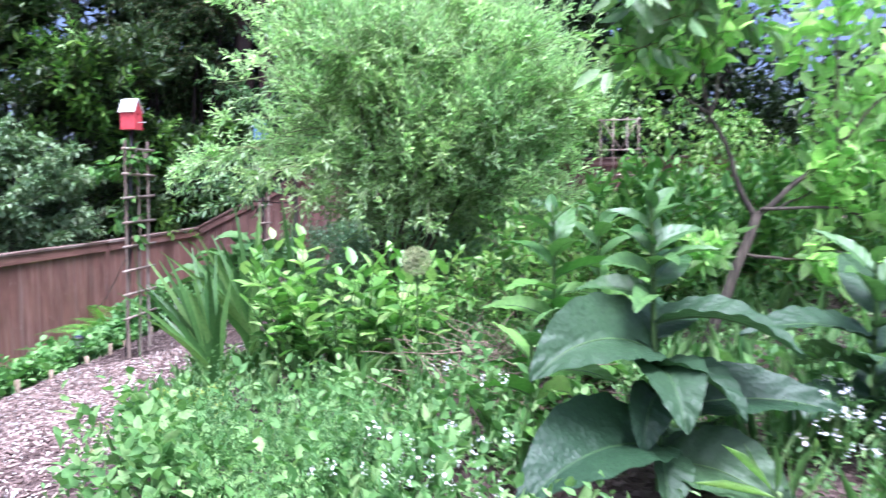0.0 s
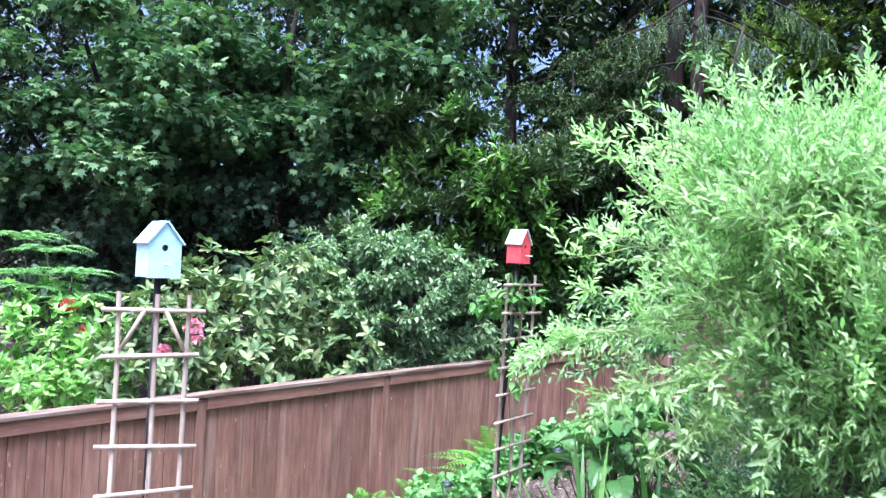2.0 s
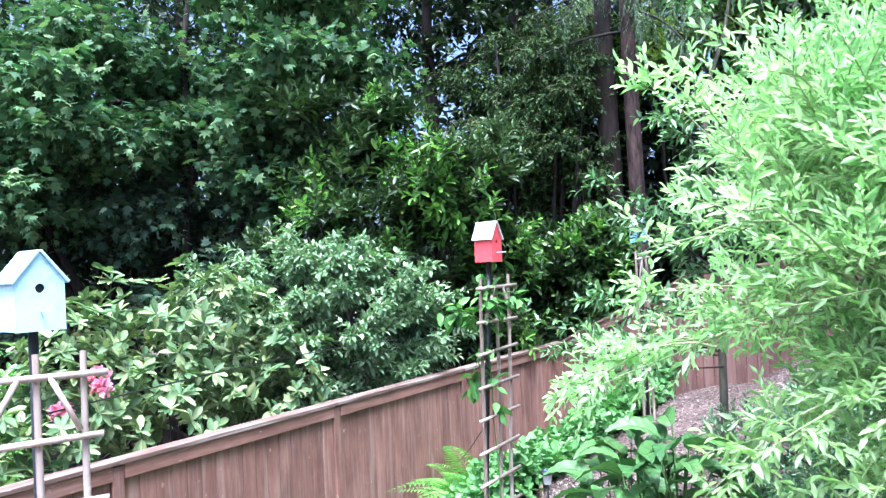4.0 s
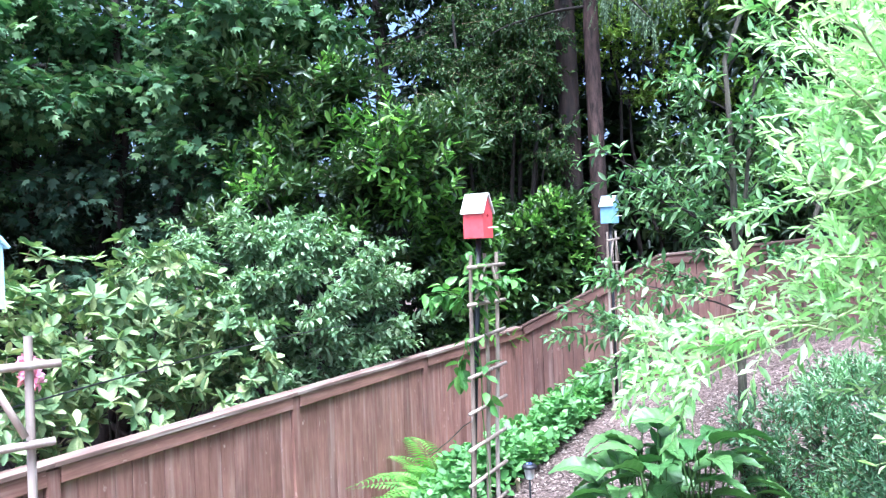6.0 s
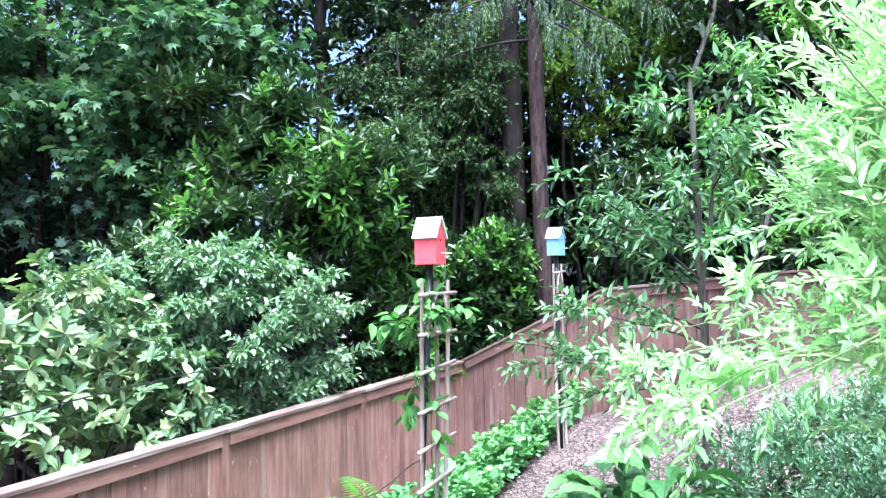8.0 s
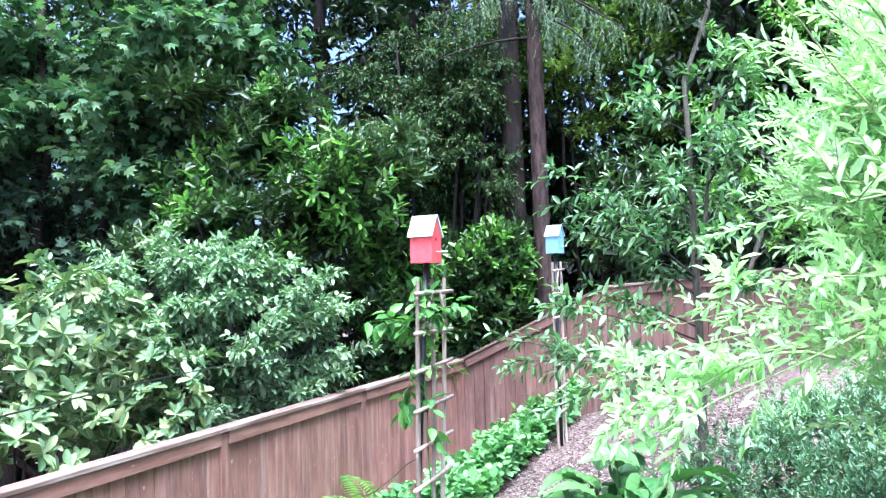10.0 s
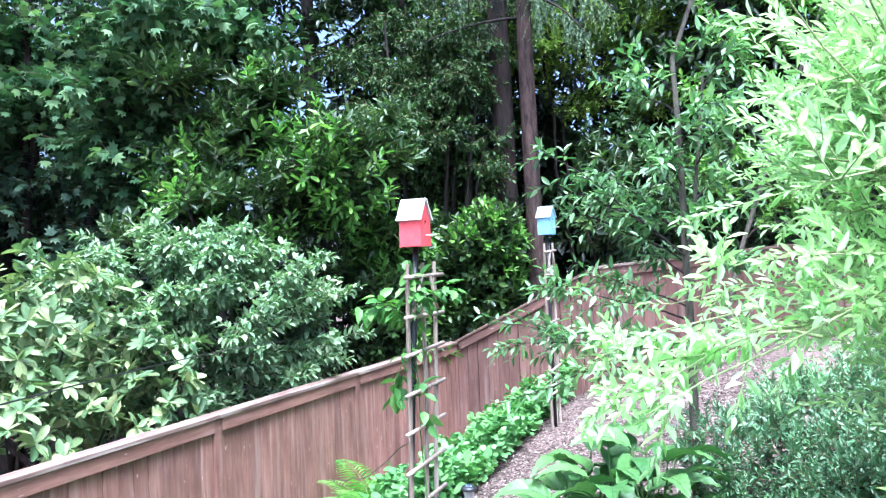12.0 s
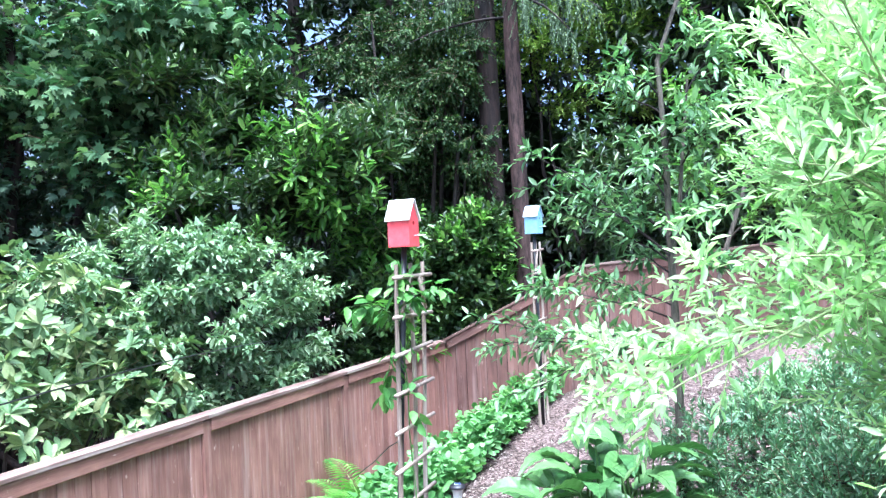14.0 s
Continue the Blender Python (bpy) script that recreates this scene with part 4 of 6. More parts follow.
build_bush("maple", (-7.7, 12.0, -2.0), "broad maple with drooping dark green leaves", "tree",
           [(-6.2, 11.2, 4.0, 1.6, 1.2, 0.7), (-4.7, 11.2, 4.5, 1.4, 1.2, 0.8), (-8.2, 10.8, 4.6, 2.0, 1.6, 1.0), (-4.9, 11.6, 3.2, 0.9, 0.8, 0.6), (-6.6, 11.8, 6.2, 2.5, 2.0, 1.2), (-9.8, 9.8, 5.0, 1.8, 1.5, 1.0), (-10.6, 9.2, 3.6, 1.5, 1.3, 0.8), (-8.6, 10.0, 3.1, 1.3, 1.2, 0.6)],
           4300, 0.4, 6, 0.2, 1.0, PALMATE, L_MAPLE, 15, 0.16, None, None, (0.1, 1.03), 0.28, 9, spread=60, up=-0.1, droop=0.4, face_up=1.6)
# low boughs split off as an extra maple to carry the shaded leaf colour
build_bush("maple", (-6.0, 12.4, -2.0), "lower maple boughs with dark blue-green leaves, shade in their colour", "tree",
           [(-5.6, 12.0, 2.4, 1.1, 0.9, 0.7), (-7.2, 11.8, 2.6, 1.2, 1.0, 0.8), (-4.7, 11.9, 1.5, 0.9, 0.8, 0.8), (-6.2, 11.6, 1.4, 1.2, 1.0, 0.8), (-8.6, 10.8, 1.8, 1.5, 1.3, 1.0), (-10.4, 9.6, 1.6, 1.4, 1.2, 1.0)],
           1900, 0.4, 6, 0.19, 0.9, PALMATE, L_MAPLE_SHADED, 19, 0.06, None, None, (0.1, 1.03), 0.4, 8, spread=60, up=-0.1, droop=0.45, face_up=1.4)
build_bush("rhododendron", (-5.6, 6.0, -1.6), "rhododendron with bright yellow-green leaves behind the fence", "shrub",
           [(-5.3, 6.0, 0.35, 0.6, 0.5, 0.5), (-5.9, 6.1, 0.5, 0.6, 0.6, 0.55), (-4.9, 5.6, 0.0, 0.5, 0.5, 0.45), (-6.6, 6.0, 0.3, 0.7, 0.6, 0.6), (-5.4, 5.2, -0.2, 0.7, 0.5, 0.4)],
           420, 0.13, 8, 0.14, 0.4, OBLONG, L_BRIGHT, 17, 0.02, None, None, (0.5, 1.05), spread=66, up=0.8, jitter=0.4, whorl=True)


def build_sumac(base, heads, seed):
    """Bare stems that end in a spray of long leaves, each of many paired leaflets."""
    rng = np.random.default_rng(seed)
    p = plant("sumac", base, "light green shrub with long feathered leaves behind the fence", "shrub")
    for x, y, z in heads:
        stems("stem", p, [(bend(rng, base, (x, y, z), 7, 0.08), np.linspace(0.025, 0.01, 7))], BARK_GREY, 6)
        pieces = []
        for k in range(15):
            a, l, m = k * 2.4 + rng.normal(0, 0.2), 0.55 * rng.uniform(0.8, 1.2), 15
            t = np.linspace(0.12, 1, m)
            way = np.array([math.cos(a), math.sin(a), 0])
            mid = np.array([x, y, z]) + way * (l * t)[:, None] + np.array([0, 0, 1]) * (l * rng.uniform(0.3, 0.7) * (t - 1.0 * t ** 2.2))[:, None]
            d, side = unit(np.gradient(mid, axis=0)), np.array([-way[1], way[0], 0])
            size = 0.11 * np.sin(np.pi * np.clip(t, 0, 0.97) ** 0.7) + 0.02
            pieces.append(leaves(np.concatenate([mid, mid]), np.concatenate([side + d * 0.5, -side + d * 0.5]), np.tile([0, 0, 1.0], (2 * m, 1)) + rng.normal(0, 0.2, (2 * m, 3)), np.r_[size, size], np.r_[size, size] * 0.3, BLADE))
        crown("foliage", p, pieces, L_FEATHER)


build_sumac((-6.5, 6.6, -1.6), ((-6.6, 6.4, 1.5), (-6.05, 6.3, 1.25), (-6.45, 6.2, 1.05), (-7.0, 6.4, 1.65), (-5.95, 6.3, 0.95), (-6.9, 6.2, 1.2)), 20)


build_bush("tree", (1.6, 14.6, -0.8), "yellow-green leafy tree between the trunks, backlight in its leaf colour", "tree",
           [(1.0, 14.5, 5.6, 0.9, 0.6, 0.8), (2.0, 14.4, 5.2, 0.9, 0.6, 0.9), (2.9, 14.4, 5.7, 0.9, 0.7, 0.8), (1.3, 14.6, 4.5, 0.6, 0.5, 0.5), (0.3, 14.8, 6.0, 0.7, 0.5, 0.7), (2.6, 14.5, 4.4, 0.5, 0.5, 0.5)],
           1500, 0.3, 9, 0.12, 0.5, OVATE, L_LIT, 29, 0.06, None, None, (0.2, 1.05), 0.5, 8, spread=58, up=0.2, jitter=0.4)


def open_crown(P):
    """False in the gaps of the canopy: small ones, more of them higher up, and a few that open toward the sky."""
    hole = np.sin(P @ np.array([2.9, 0.4, 2.1])) + np.sin(P @ np.array([-1.9, 0.5, 3.9]) + 2.0) + 0.8 * np.sin(P @ np.array([5.7, -0.6, -4.7]) + 0.7)
    keep = hole > np.interp(P[:, 2], [2.5, 4.0, 5.5, 9.0], [-9.0, -1.4, -0.8, -0.3]) - np.where(((P[:, 0] > 1.5) & (P[:, 0] < 10.5)) | (P[:, 0] < -7.5), 9.0, 0.0)
    for x, z, dx, dz, r in ((-4.7, 5.5, -0.32, 0.26, 0.5), (-3.4, 5.9, -0.25, 0.28, 0.35), (-9.4, 3.7, -0.62, 0.14, 0.55), (-6.4, 6.4, -0.42, 0.3, 0.3), (-1.5, 4.4, -0.13, 0.19, 0.35), (0.9, 5.4, 0.03, 0.25, 0.35)):
        y = P[:, 1] - 16.0
        keep &= (np.hypot(P[:, 0] - x - dx * y, P[:, 2] - z - dz * y) > r * (0.75 + 0.35 * np.sin(P @ np.array([4.1, 0.3, 5.3])))) | (np.sin(P @ np.array([12.9, 78.2, 37.7])) > 0.45)
    return keep


def build_forest():
    rng = np.random.default_rng(21)
    spots = [(-12, 13), (-9.5, 16), (-6, 15.5), (-3.2, 14.8), (-1.0, 16), (4.6, 14.4), (7.4, 14), (-14, 9), (-15, 4.5), (12.5, 4.5), (-9, 12.5), (6.0, 12.8), (-1.6, 15.2), (3.8, 13.9), (9.6, 12.4), (9.9, 13.8), (8.6, 13.4), (11.6, 10.4), (13.2, 7.6), (-14.5, 11.5), (-13.0, 6.8)]
    for x, y in spots:
        top = rng.uniform(10, 13) if x < 10.5 else rng.uniform(3.6, 4.2)
        lobes = []
        for k in range(11):
            z = rng.uniform(0.6, top - 1.5)
            lobes.append((x + rng.normal(0, 1.0), y + rng.normal(0, 0.75), z, rng.uniform(1.2, 2.0), rng.uniform(1.2, 1.9), rng.uniform(1.0, 1.6)))
        base = (x, y, gz(x, y) - 0.05)
        t = plant("tree", base, "tall woodland tree with dark green leaves, shade in their colour", "tree", "woodland trees")
        P, out = lobe_points(rng, lobes, 1150, (0.35, 1.03), 0.35)
        P, out = P[open_crown(P)], out[open_crown(P)]
        V, F, ends = sprigs(rng, P, out, 8, 0.5, 0.22, 0.5, LANCE, 55, 0.1, 0.5)
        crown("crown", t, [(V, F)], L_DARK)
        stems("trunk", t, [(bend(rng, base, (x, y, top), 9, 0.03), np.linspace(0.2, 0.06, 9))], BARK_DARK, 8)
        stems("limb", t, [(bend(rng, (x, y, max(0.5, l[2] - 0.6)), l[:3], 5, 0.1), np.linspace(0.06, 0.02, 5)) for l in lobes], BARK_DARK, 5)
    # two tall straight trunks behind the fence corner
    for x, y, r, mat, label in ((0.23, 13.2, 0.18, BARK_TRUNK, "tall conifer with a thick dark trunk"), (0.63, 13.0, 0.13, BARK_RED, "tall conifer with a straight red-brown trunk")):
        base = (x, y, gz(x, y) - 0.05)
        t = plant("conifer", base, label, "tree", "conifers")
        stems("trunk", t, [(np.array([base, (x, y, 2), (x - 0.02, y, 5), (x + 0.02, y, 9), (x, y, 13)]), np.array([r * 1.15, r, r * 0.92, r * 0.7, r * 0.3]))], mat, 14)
        paths = []
        for k in range(34):
            a, z = rng.uniform(0, 6.28), rng.uniform(5.2, 11)
            l = rng.uniform(0.9, 2.0)
            paths.append((bend(rng, (x, y, z), (x + l * math.cos(a), y + l * math.sin(a), z - rng.uniform(0.2, 0.7)), 6, 0.06, 0.1), np.linspace(0.03, 0.008, 6)))
        pts = [along_branch(rng, p, 22, 0.2) for p, q in paths]
        P, out = np.concatenate([p[0] for p in pts]), np.concatenate([p[1] for p in pts])
        V, F, ends = sprigs(rng, P, out, 14, 0.32, 0.06, 0.2, BLADE, 40, -0.9, 0.3, droop=0.6)
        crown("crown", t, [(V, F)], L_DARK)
        stems("branch", t, paths, BARK_DARK, 5)
        if mat is BARK_RED:
            arms = [(bend(rng, (x, y, z0), (x1, y1, z1), 8, 0.05, 0.15), np.linspace(0.03, 0.006, 8))
                    for z0, x1, y1, z1 in ((6.0, 1.9, 12.1, 5.0), (5.6, 1.5, 12.2, 4.7), (6.6, 2.6, 12.4, 5.4), (6.4, -0.4, 12.3, 5.3), (6.3, 0.8, 12.2, 5.1))]
            pts = [along_branch(rng, p, 42, 0.2) for p, q in arms]
            P = np.concatenate([p[0] for p in pts])
            V, F, ends = sprigs(rng, P, np.tile([0, 0, -1.0], (len(P), 1)), 26, 0.42, 0.07, 0.3, BLADE, 42, -0.4, 0.35, droop=0.45)
            crown("hanging_spray", t, [(V, F)], L_CEDAR, "drooping grey-green sprays")
            stems("branch", t, arms, BARK_DARK, 5)
    # the wood behind, too deep in to tell one tree from the next
    P = np.stack([rng.uniform(-26, 10, 7000), rng.uniform(18, 24, 7000), rng.uniform(-2, 13, 7000)], 1)
    near = np.stack([rng.uniform(-3, 6, 2600), rng.uniform(15.8, 17.8, 2600), rng.uniform(-1, 9, 2600)], 1)
    P = np.concatenate([P, near])
    keep = open_crown(P) & ((P[:, 2] < 4.5) | (rng.uniform(0, 1, len(P)) < 0.55))
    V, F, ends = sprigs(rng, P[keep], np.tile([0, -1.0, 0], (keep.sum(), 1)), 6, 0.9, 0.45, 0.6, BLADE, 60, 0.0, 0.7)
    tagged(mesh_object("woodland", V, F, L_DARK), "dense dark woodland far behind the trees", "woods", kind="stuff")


build_forest()


# ---- garden plants ----
def big_leaf(owner, base, way, length, width, mat, arch=0.5, roll=0.0, name="leaf", fold=0.12):
    """One broad leaf with a midrib, a wavy edge and raised fields between its veins."""
    n, m = 34, 11
    t, s = np.meshgrid(np.linspace(0, 1, n), np.linspace(-1, 1, m), indexing="ij")
    w = width / 2 * np.sin(np.pi * np.clip(t, 0, 1) ** 0.75) ** 0.85 * (1 - 0.25 * t) + 0.004
    way = np.array(way, float)
    flat = unit(np.array([way[0], way[1], 0.0]))
    rise = math.atan2(way[2], math.hypot(way[0], way[1]))
    ang = rise - arch * 2.0 * np.linspace(0, 1, n)
    dx, dz = np.cumsum(np.cos(ang)) * length / n, np.cumsum(np.sin(ang)) * length / n
    dx, dz = dx - dx[0], dz - dz[0]
    side = np.array([-flat[1], flat[0], 0.0])
    nrm = np.stack([-np.sin(ang)[:, None] * flat[0], -np.sin(ang)[:, None] * flat[1], np.cos(ang)[:, None]], -1)[:, 0]
    mid = np.array(base)[None] + dx[:, None] * flat + np.outer(dz, [0, 0, 1])
    c, q = math.cos(roll), math.sin(roll)
    sd = c * side + q * nrm
    up = c * nrm - q * side
    lift = fold * np.abs(s) * w * 2 + 0.018 * width * np.sin(t * 15 + np.sign(s)) * np.abs(s) ** 2 + 0.05 * width * np.abs(np.sin(t * 21 - np.abs(s) * 3.6)) * np.abs(s) ** 0.35
    V = mid[:, None] + (s * w)[..., None] * sd[:, None] + lift[..., None] * up[:, None]
    i, j = np.meshgrid(np.arange(n - 1), np.arange(m - 1), indexing="ij")
    k = (i * m + j).ravel()
    o = mesh_object(name, V.reshape(-1, 3) - np.array(owner.matrix_world.translation), np.stack([k, k + 1, k + m + 1, k + m], -1), mat, owner)
    o.data.polygons.foreach_set("use_smooth", np.ones(len(o.data.polygons), bool))
    rib = mid[:-2:2] + up[:-2:2] * 0.001
    V, F = tubes([(rib, np.linspace(0.006, 0.0018, len(rib)) * min(1.0, width / 0.2))], 5)
    mesh_object("midrib", V - np.array(owner.matrix_world.translation), F, L_RIB, o)
    return o


def build_comfrey(base, height, leaves_n, size, label, seed, mat=None, lean=(0, 0)):
    rng = np.random.default_rng(seed)
    p = plant("broadleaf_plant", base, label, "plant", "broad-leaved plants")
    b = np.array(base)
    top = b + np.array([lean[0], lean[1], height])
    stem = bend(rng, b, top, 8, 0.04)
    stems("stem", p, [(stem, np.linspace(0.014, 0.006, 8))], GREEN_STEM, 7)
    for k in range(leaves_n):
        f = (k + 0.3) / leaves_n
        at = np.array([np.interp(f, np.linspace(0, 1, 8), stem[:, q]) for q in range(3)])
        a = k * 2.4 + rng.normal(0, 0.2)
        l = size * float(np.interp(f, [0, 0.5, 0.8, 1], [0.9, 1.0, 0.75, 0.3])) * rng.uniform(0.85, 1.15)
        big_leaf(p, at, (math.cos(a), math.sin(a), rng.uniform(0.15, 0.6) + (0.2 if f < 0.7 else 0.9)), l, l * rng.uniform(0.4, 0.52) * (1 if f < 0.7 else 0.8),
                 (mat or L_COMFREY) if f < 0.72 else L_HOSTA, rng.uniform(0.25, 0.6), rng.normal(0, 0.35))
    return p


def build_iris(base, n, height, seed):
    rng = np.random.default_rng(seed)
    p = plant("iris", base, "clump of tall green sword-shaped iris leaves", "plant")
    for k in range(n):
        m = 9
        t = np.linspace(0, 1, m)
        f = (k + 0.5) / n * 2 - 1
        lean = -f * 0.3 + rng.normal(0, 0.1) - 0.26
        h = height * rng.uniform(0.75, 1.1) * (1 - 0.3 * abs(f))
        foot = np.array([f * 0.05, rng.normal(0, 0.03), 0])
        mid = foot + np.stack([lean * h * t ** 1.4, rng.normal(0, 0.18) * h * t ** 2, h * t * (1 - 0.35 * abs(lean) * t)], 1)
        face = rng.uniform(-0.45, 0.45)
        side = np.array([math.cos(face), math.sin(face), 0])
        w = 0.034 * np.clip(1.02 - t, 0.01, 1) ** 0.75 * np.minimum(1, 0.75 + t)
        off = np.array([-side[1], side[0], 0]) * 0.006
        V = np.concatenate([mid - side * w[:, None], mid + off * (1 - t)[:, None], mid + side * w[:, None]])
        i = np.arange(m - 1)
        F = np.concatenate([np.stack([i, i + m, i + m + 1, i + 1], -1), np.stack([i + m, i + 2 * m, i + 2 * m + 1, i + m + 1], -1)])
        mesh_object("blade", V, F, L_IRIS, p)


def build_fern(base, n, length, seed):
    rng = np.random.default_rng(seed)
    p = plant("fern", base, "bright green sword fern with arching fronds", "fern", "ferns along the fence")
    for k in range(n):
        a = k * 2.4 + rng.normal(0, 0.2)
        l = length * rng.uniform(0.75, 1.15)
        m = 26
        t = np.linspace(0.08, 1, m)
        rise = rng.uniform(0.55, 1.0)
        flat = np.array([math.cos(a), math.sin(a), 0])
        mid = flat * (l * (0.35 * t + 0.5 * t ** 2))[:, None] + np.array([0, 0, 1]) * (l * rise * (t - 0.62 * t ** 2.2))[:, None]
        way = unit(np.gradient(mid, axis=0))
        side = np.array([-flat[1], flat[0], 0])
        size = l * 0.17 * np.sin(np.pi * np.clip(t, 0, 0.985) ** 0.7) + 0.008
        P = np.concatenate([mid, mid])
        D = np.concatenate([side + way * 0.45, -side + way * 0.45])
        N = np.tile(np.cross(way, side) * -1, (2, 1))
        N[:, 2] = np.abs(N[:, 2]) + 0.3
        V, F = leaves(P, D, N, np.r_[size, size], np.r_[size, size] * 0.26, BLADE)
        Vt, Ft = tubes([(mid, np.linspace(0.004, 0.0015, m))], 4)
        mesh_object("frond", np.concatenate([V, Vt]), [F, Ft + len(V)], L_FERN, p)


def build_carpet(name, label, category, spots, up, twig, count, size, width, shape, mat, seed, **kw):
    """Low plants that cover the ground: spots are x, y and height over the ground."""
    rng = np.random.default_rng(seed)
    P = np.stack([spots[:, 0], spots[:, 1], ground_z(spots[:, 0], spots[:, 1]) + spots[:, 2]], 1)
    V, F, ends = sprigs(rng, P, rng.normal(0, 0.4, P.shape), count, twig, size, width, shape, up=up, **kw)
    return tagged(mesh_object(name, V, F, mat), label, category, kind="stuff")


def spots_along(rng, n, u0, u1, y0, y1, h):
    """Spots between two distances from the fence and two places along it."""
    u, y = rng.uniform(u0, u1, n), rng.uniform(y0, y1, n)
    mound = np.clip(0.55 + 0.3 * np.sin(y * 4.7 + u * 2.0) + 0.25 * np.sin(y * 9.3 - u * 3.1 + 1.0), 0.12, 1.0)
    return np.stack([FENCE_AT[0] + (u + (y - FENCE_AT[1]) * FENCE_WAY[0]) / FENCE_WAY[1], y, h * mound * np.sqrt(rng.uniform(0, 1, n))], 1)


rng = np.random.default_rng(5)
build_carpet("ground_cover", "bright green ground cover on the bank below the fence", "ground cover",
             np.concatenate([spots_along(rng, 1900, 1.02, 1.75, 2.5, 12.0, 0.34), spots_along(rng, 1500, 1.0, 1.95, 7.2, 11.6, 0.5)]), 1.3, 0.13, 5, 0.1, 0.85, OBLONG, L_GROUND_COVER, 31, spread=70, face_up=1.4)
for k, (x, y, l) in enumerate(((-2.5, 5.3, 1.0), (-1.95, 6.35, 0.7), (-2.85, 4.4, 0.9), (-1.15, 8.5, 1.15), (-1.3, 9.1, 1.05), (-1.5, 7.6, 0.8), (-2.2, 5.9, 0.7), (-3.05, 3.6, 0.8), (-1.7, 7.1, 0.7), (-1.05, 7.9, 0.95))):
    build_fern((x, y, gz(x, y)), 15, l, 60 + k)
build_iris((0.95, 1.75, gz(0.95, 1.75) - 0.01), 26, 0.95, 41)
build_iris((1.12, 2.15, gz(1.12, 2.15) - 0.01), 19, 1.15, 43)
build_iris((1.34, 2.3, gz(1.34, 2.3) - 0.01), 12, 1.0, 42)
def build_great_comfrey():
    """The tall plant nearest the start: height, way, length and width ratio of each leaf."""
    rng = np.random.default_rng(51)
    base = (2.6, 0.1, gz(2.6, 0.1) - 0.01)
    p = plant("broadleaf_plant", base, "large dark green broad-leaved plant with a tall leafy stem", "plant", "broad-leaved plants")
    stem = bend(rng, base, (2.57, 0.12, 0.99), 10, 0.02)
    stems("stem", p, [(stem, np.linspace(0.015, 0.007, 10))], GREEN_STEM, 8)
    low_leaves = [(0.45, (-1.0, -0.35, 0.75), 0.46, 0.56, 0.66), (0.55, (0.9, -0.5, 0.45), 0.42, 0.44, 0.6), (0.24, (1.0, -0.3, 0.42), 0.52, 0.4, 0.36), (0.4, (-0.12, -1.0, 0.35), 0.3, 0.62, 0.75), (0.38, (0.6, -0.8, 0.5), 0.3, 0.6, 0.8),
                  (0.31, (-0.6, -0.8, 0.1), 0.22, 0.62, 0.75), (0.12, (-1.0, -0.5, 0.5), 0.56, 0.56, 0.5), (0.06, (0.75, -0.65, 0.4), 0.42, 0.56, 0.7), (0.12, (-0.3, -0.95, 0.2), 0.26, 0.6, 0.7),
                  (0.45, (-0.6, 0.8, 0.6), 0.38, 0.5, 0.55), (0.5, (0.6, 0.8, 0.6), 0.38, 0.5, 0.55), (0.3, (0.3, 1.0, 0.5), 0.42, 0.5, 0.45), (0.08, (0.9, 0.4, 0.5), 0.4, 0.55, 0.6)]
    high_leaves = [(0.62, (-0.8, 0.5, 0.7), 0.26, 0.42, 0.5), (0.64, (-0.6, -0.7, 0.5), 0.2, 0.42, 0.6), (0.68, (0.7, 0.5, 0.8), 0.26, 0.4, 0.45), (0.7, (-0.85, -0.2, 0.9), 0.22, 0.38, 0.5), (0.73, (0.8, -0.4, 0.9), 0.22, 0.4, 0.45),
                   (0.75, (0.1, -0.9, 0.8), 0.15, 0.42, 0.6), (0.78, (-0.4, 0.8, 1.0), 0.2, 0.36, 0.4), (0.8, (0.9, 0.1, 0.9), 0.2, 0.36, 0.45), (0.82, (-0.7, -0.5, 1.0), 0.15, 0.38, 0.5), (0.85, (0.3, 0.8, 1.1), 0.16, 0.36, 0.35), (0.87, (-0.9, 0.2, 1.0), 0.16, 0.34, 0.4),
                   (0.89, (0.5, -0.6, 1.2), 0.12, 0.4, 0.4), (0.92, (0.7, 0.3, 1.3), 0.14, 0.36, 0.35), (0.94, (-0.3, -0.6, 1.3), 0.1, 0.42, 0.4), (0.96, (-0.4, 0.3, 1.6), 0.1, 0.4, 0.25), (0.98, (0.3, 0.1, 1.8), 0.09, 0.4, 0.2)]
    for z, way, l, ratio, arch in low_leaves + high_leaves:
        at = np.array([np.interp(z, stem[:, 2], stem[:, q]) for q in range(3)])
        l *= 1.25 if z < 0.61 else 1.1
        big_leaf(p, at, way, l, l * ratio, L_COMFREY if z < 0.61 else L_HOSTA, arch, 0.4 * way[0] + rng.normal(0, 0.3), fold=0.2)


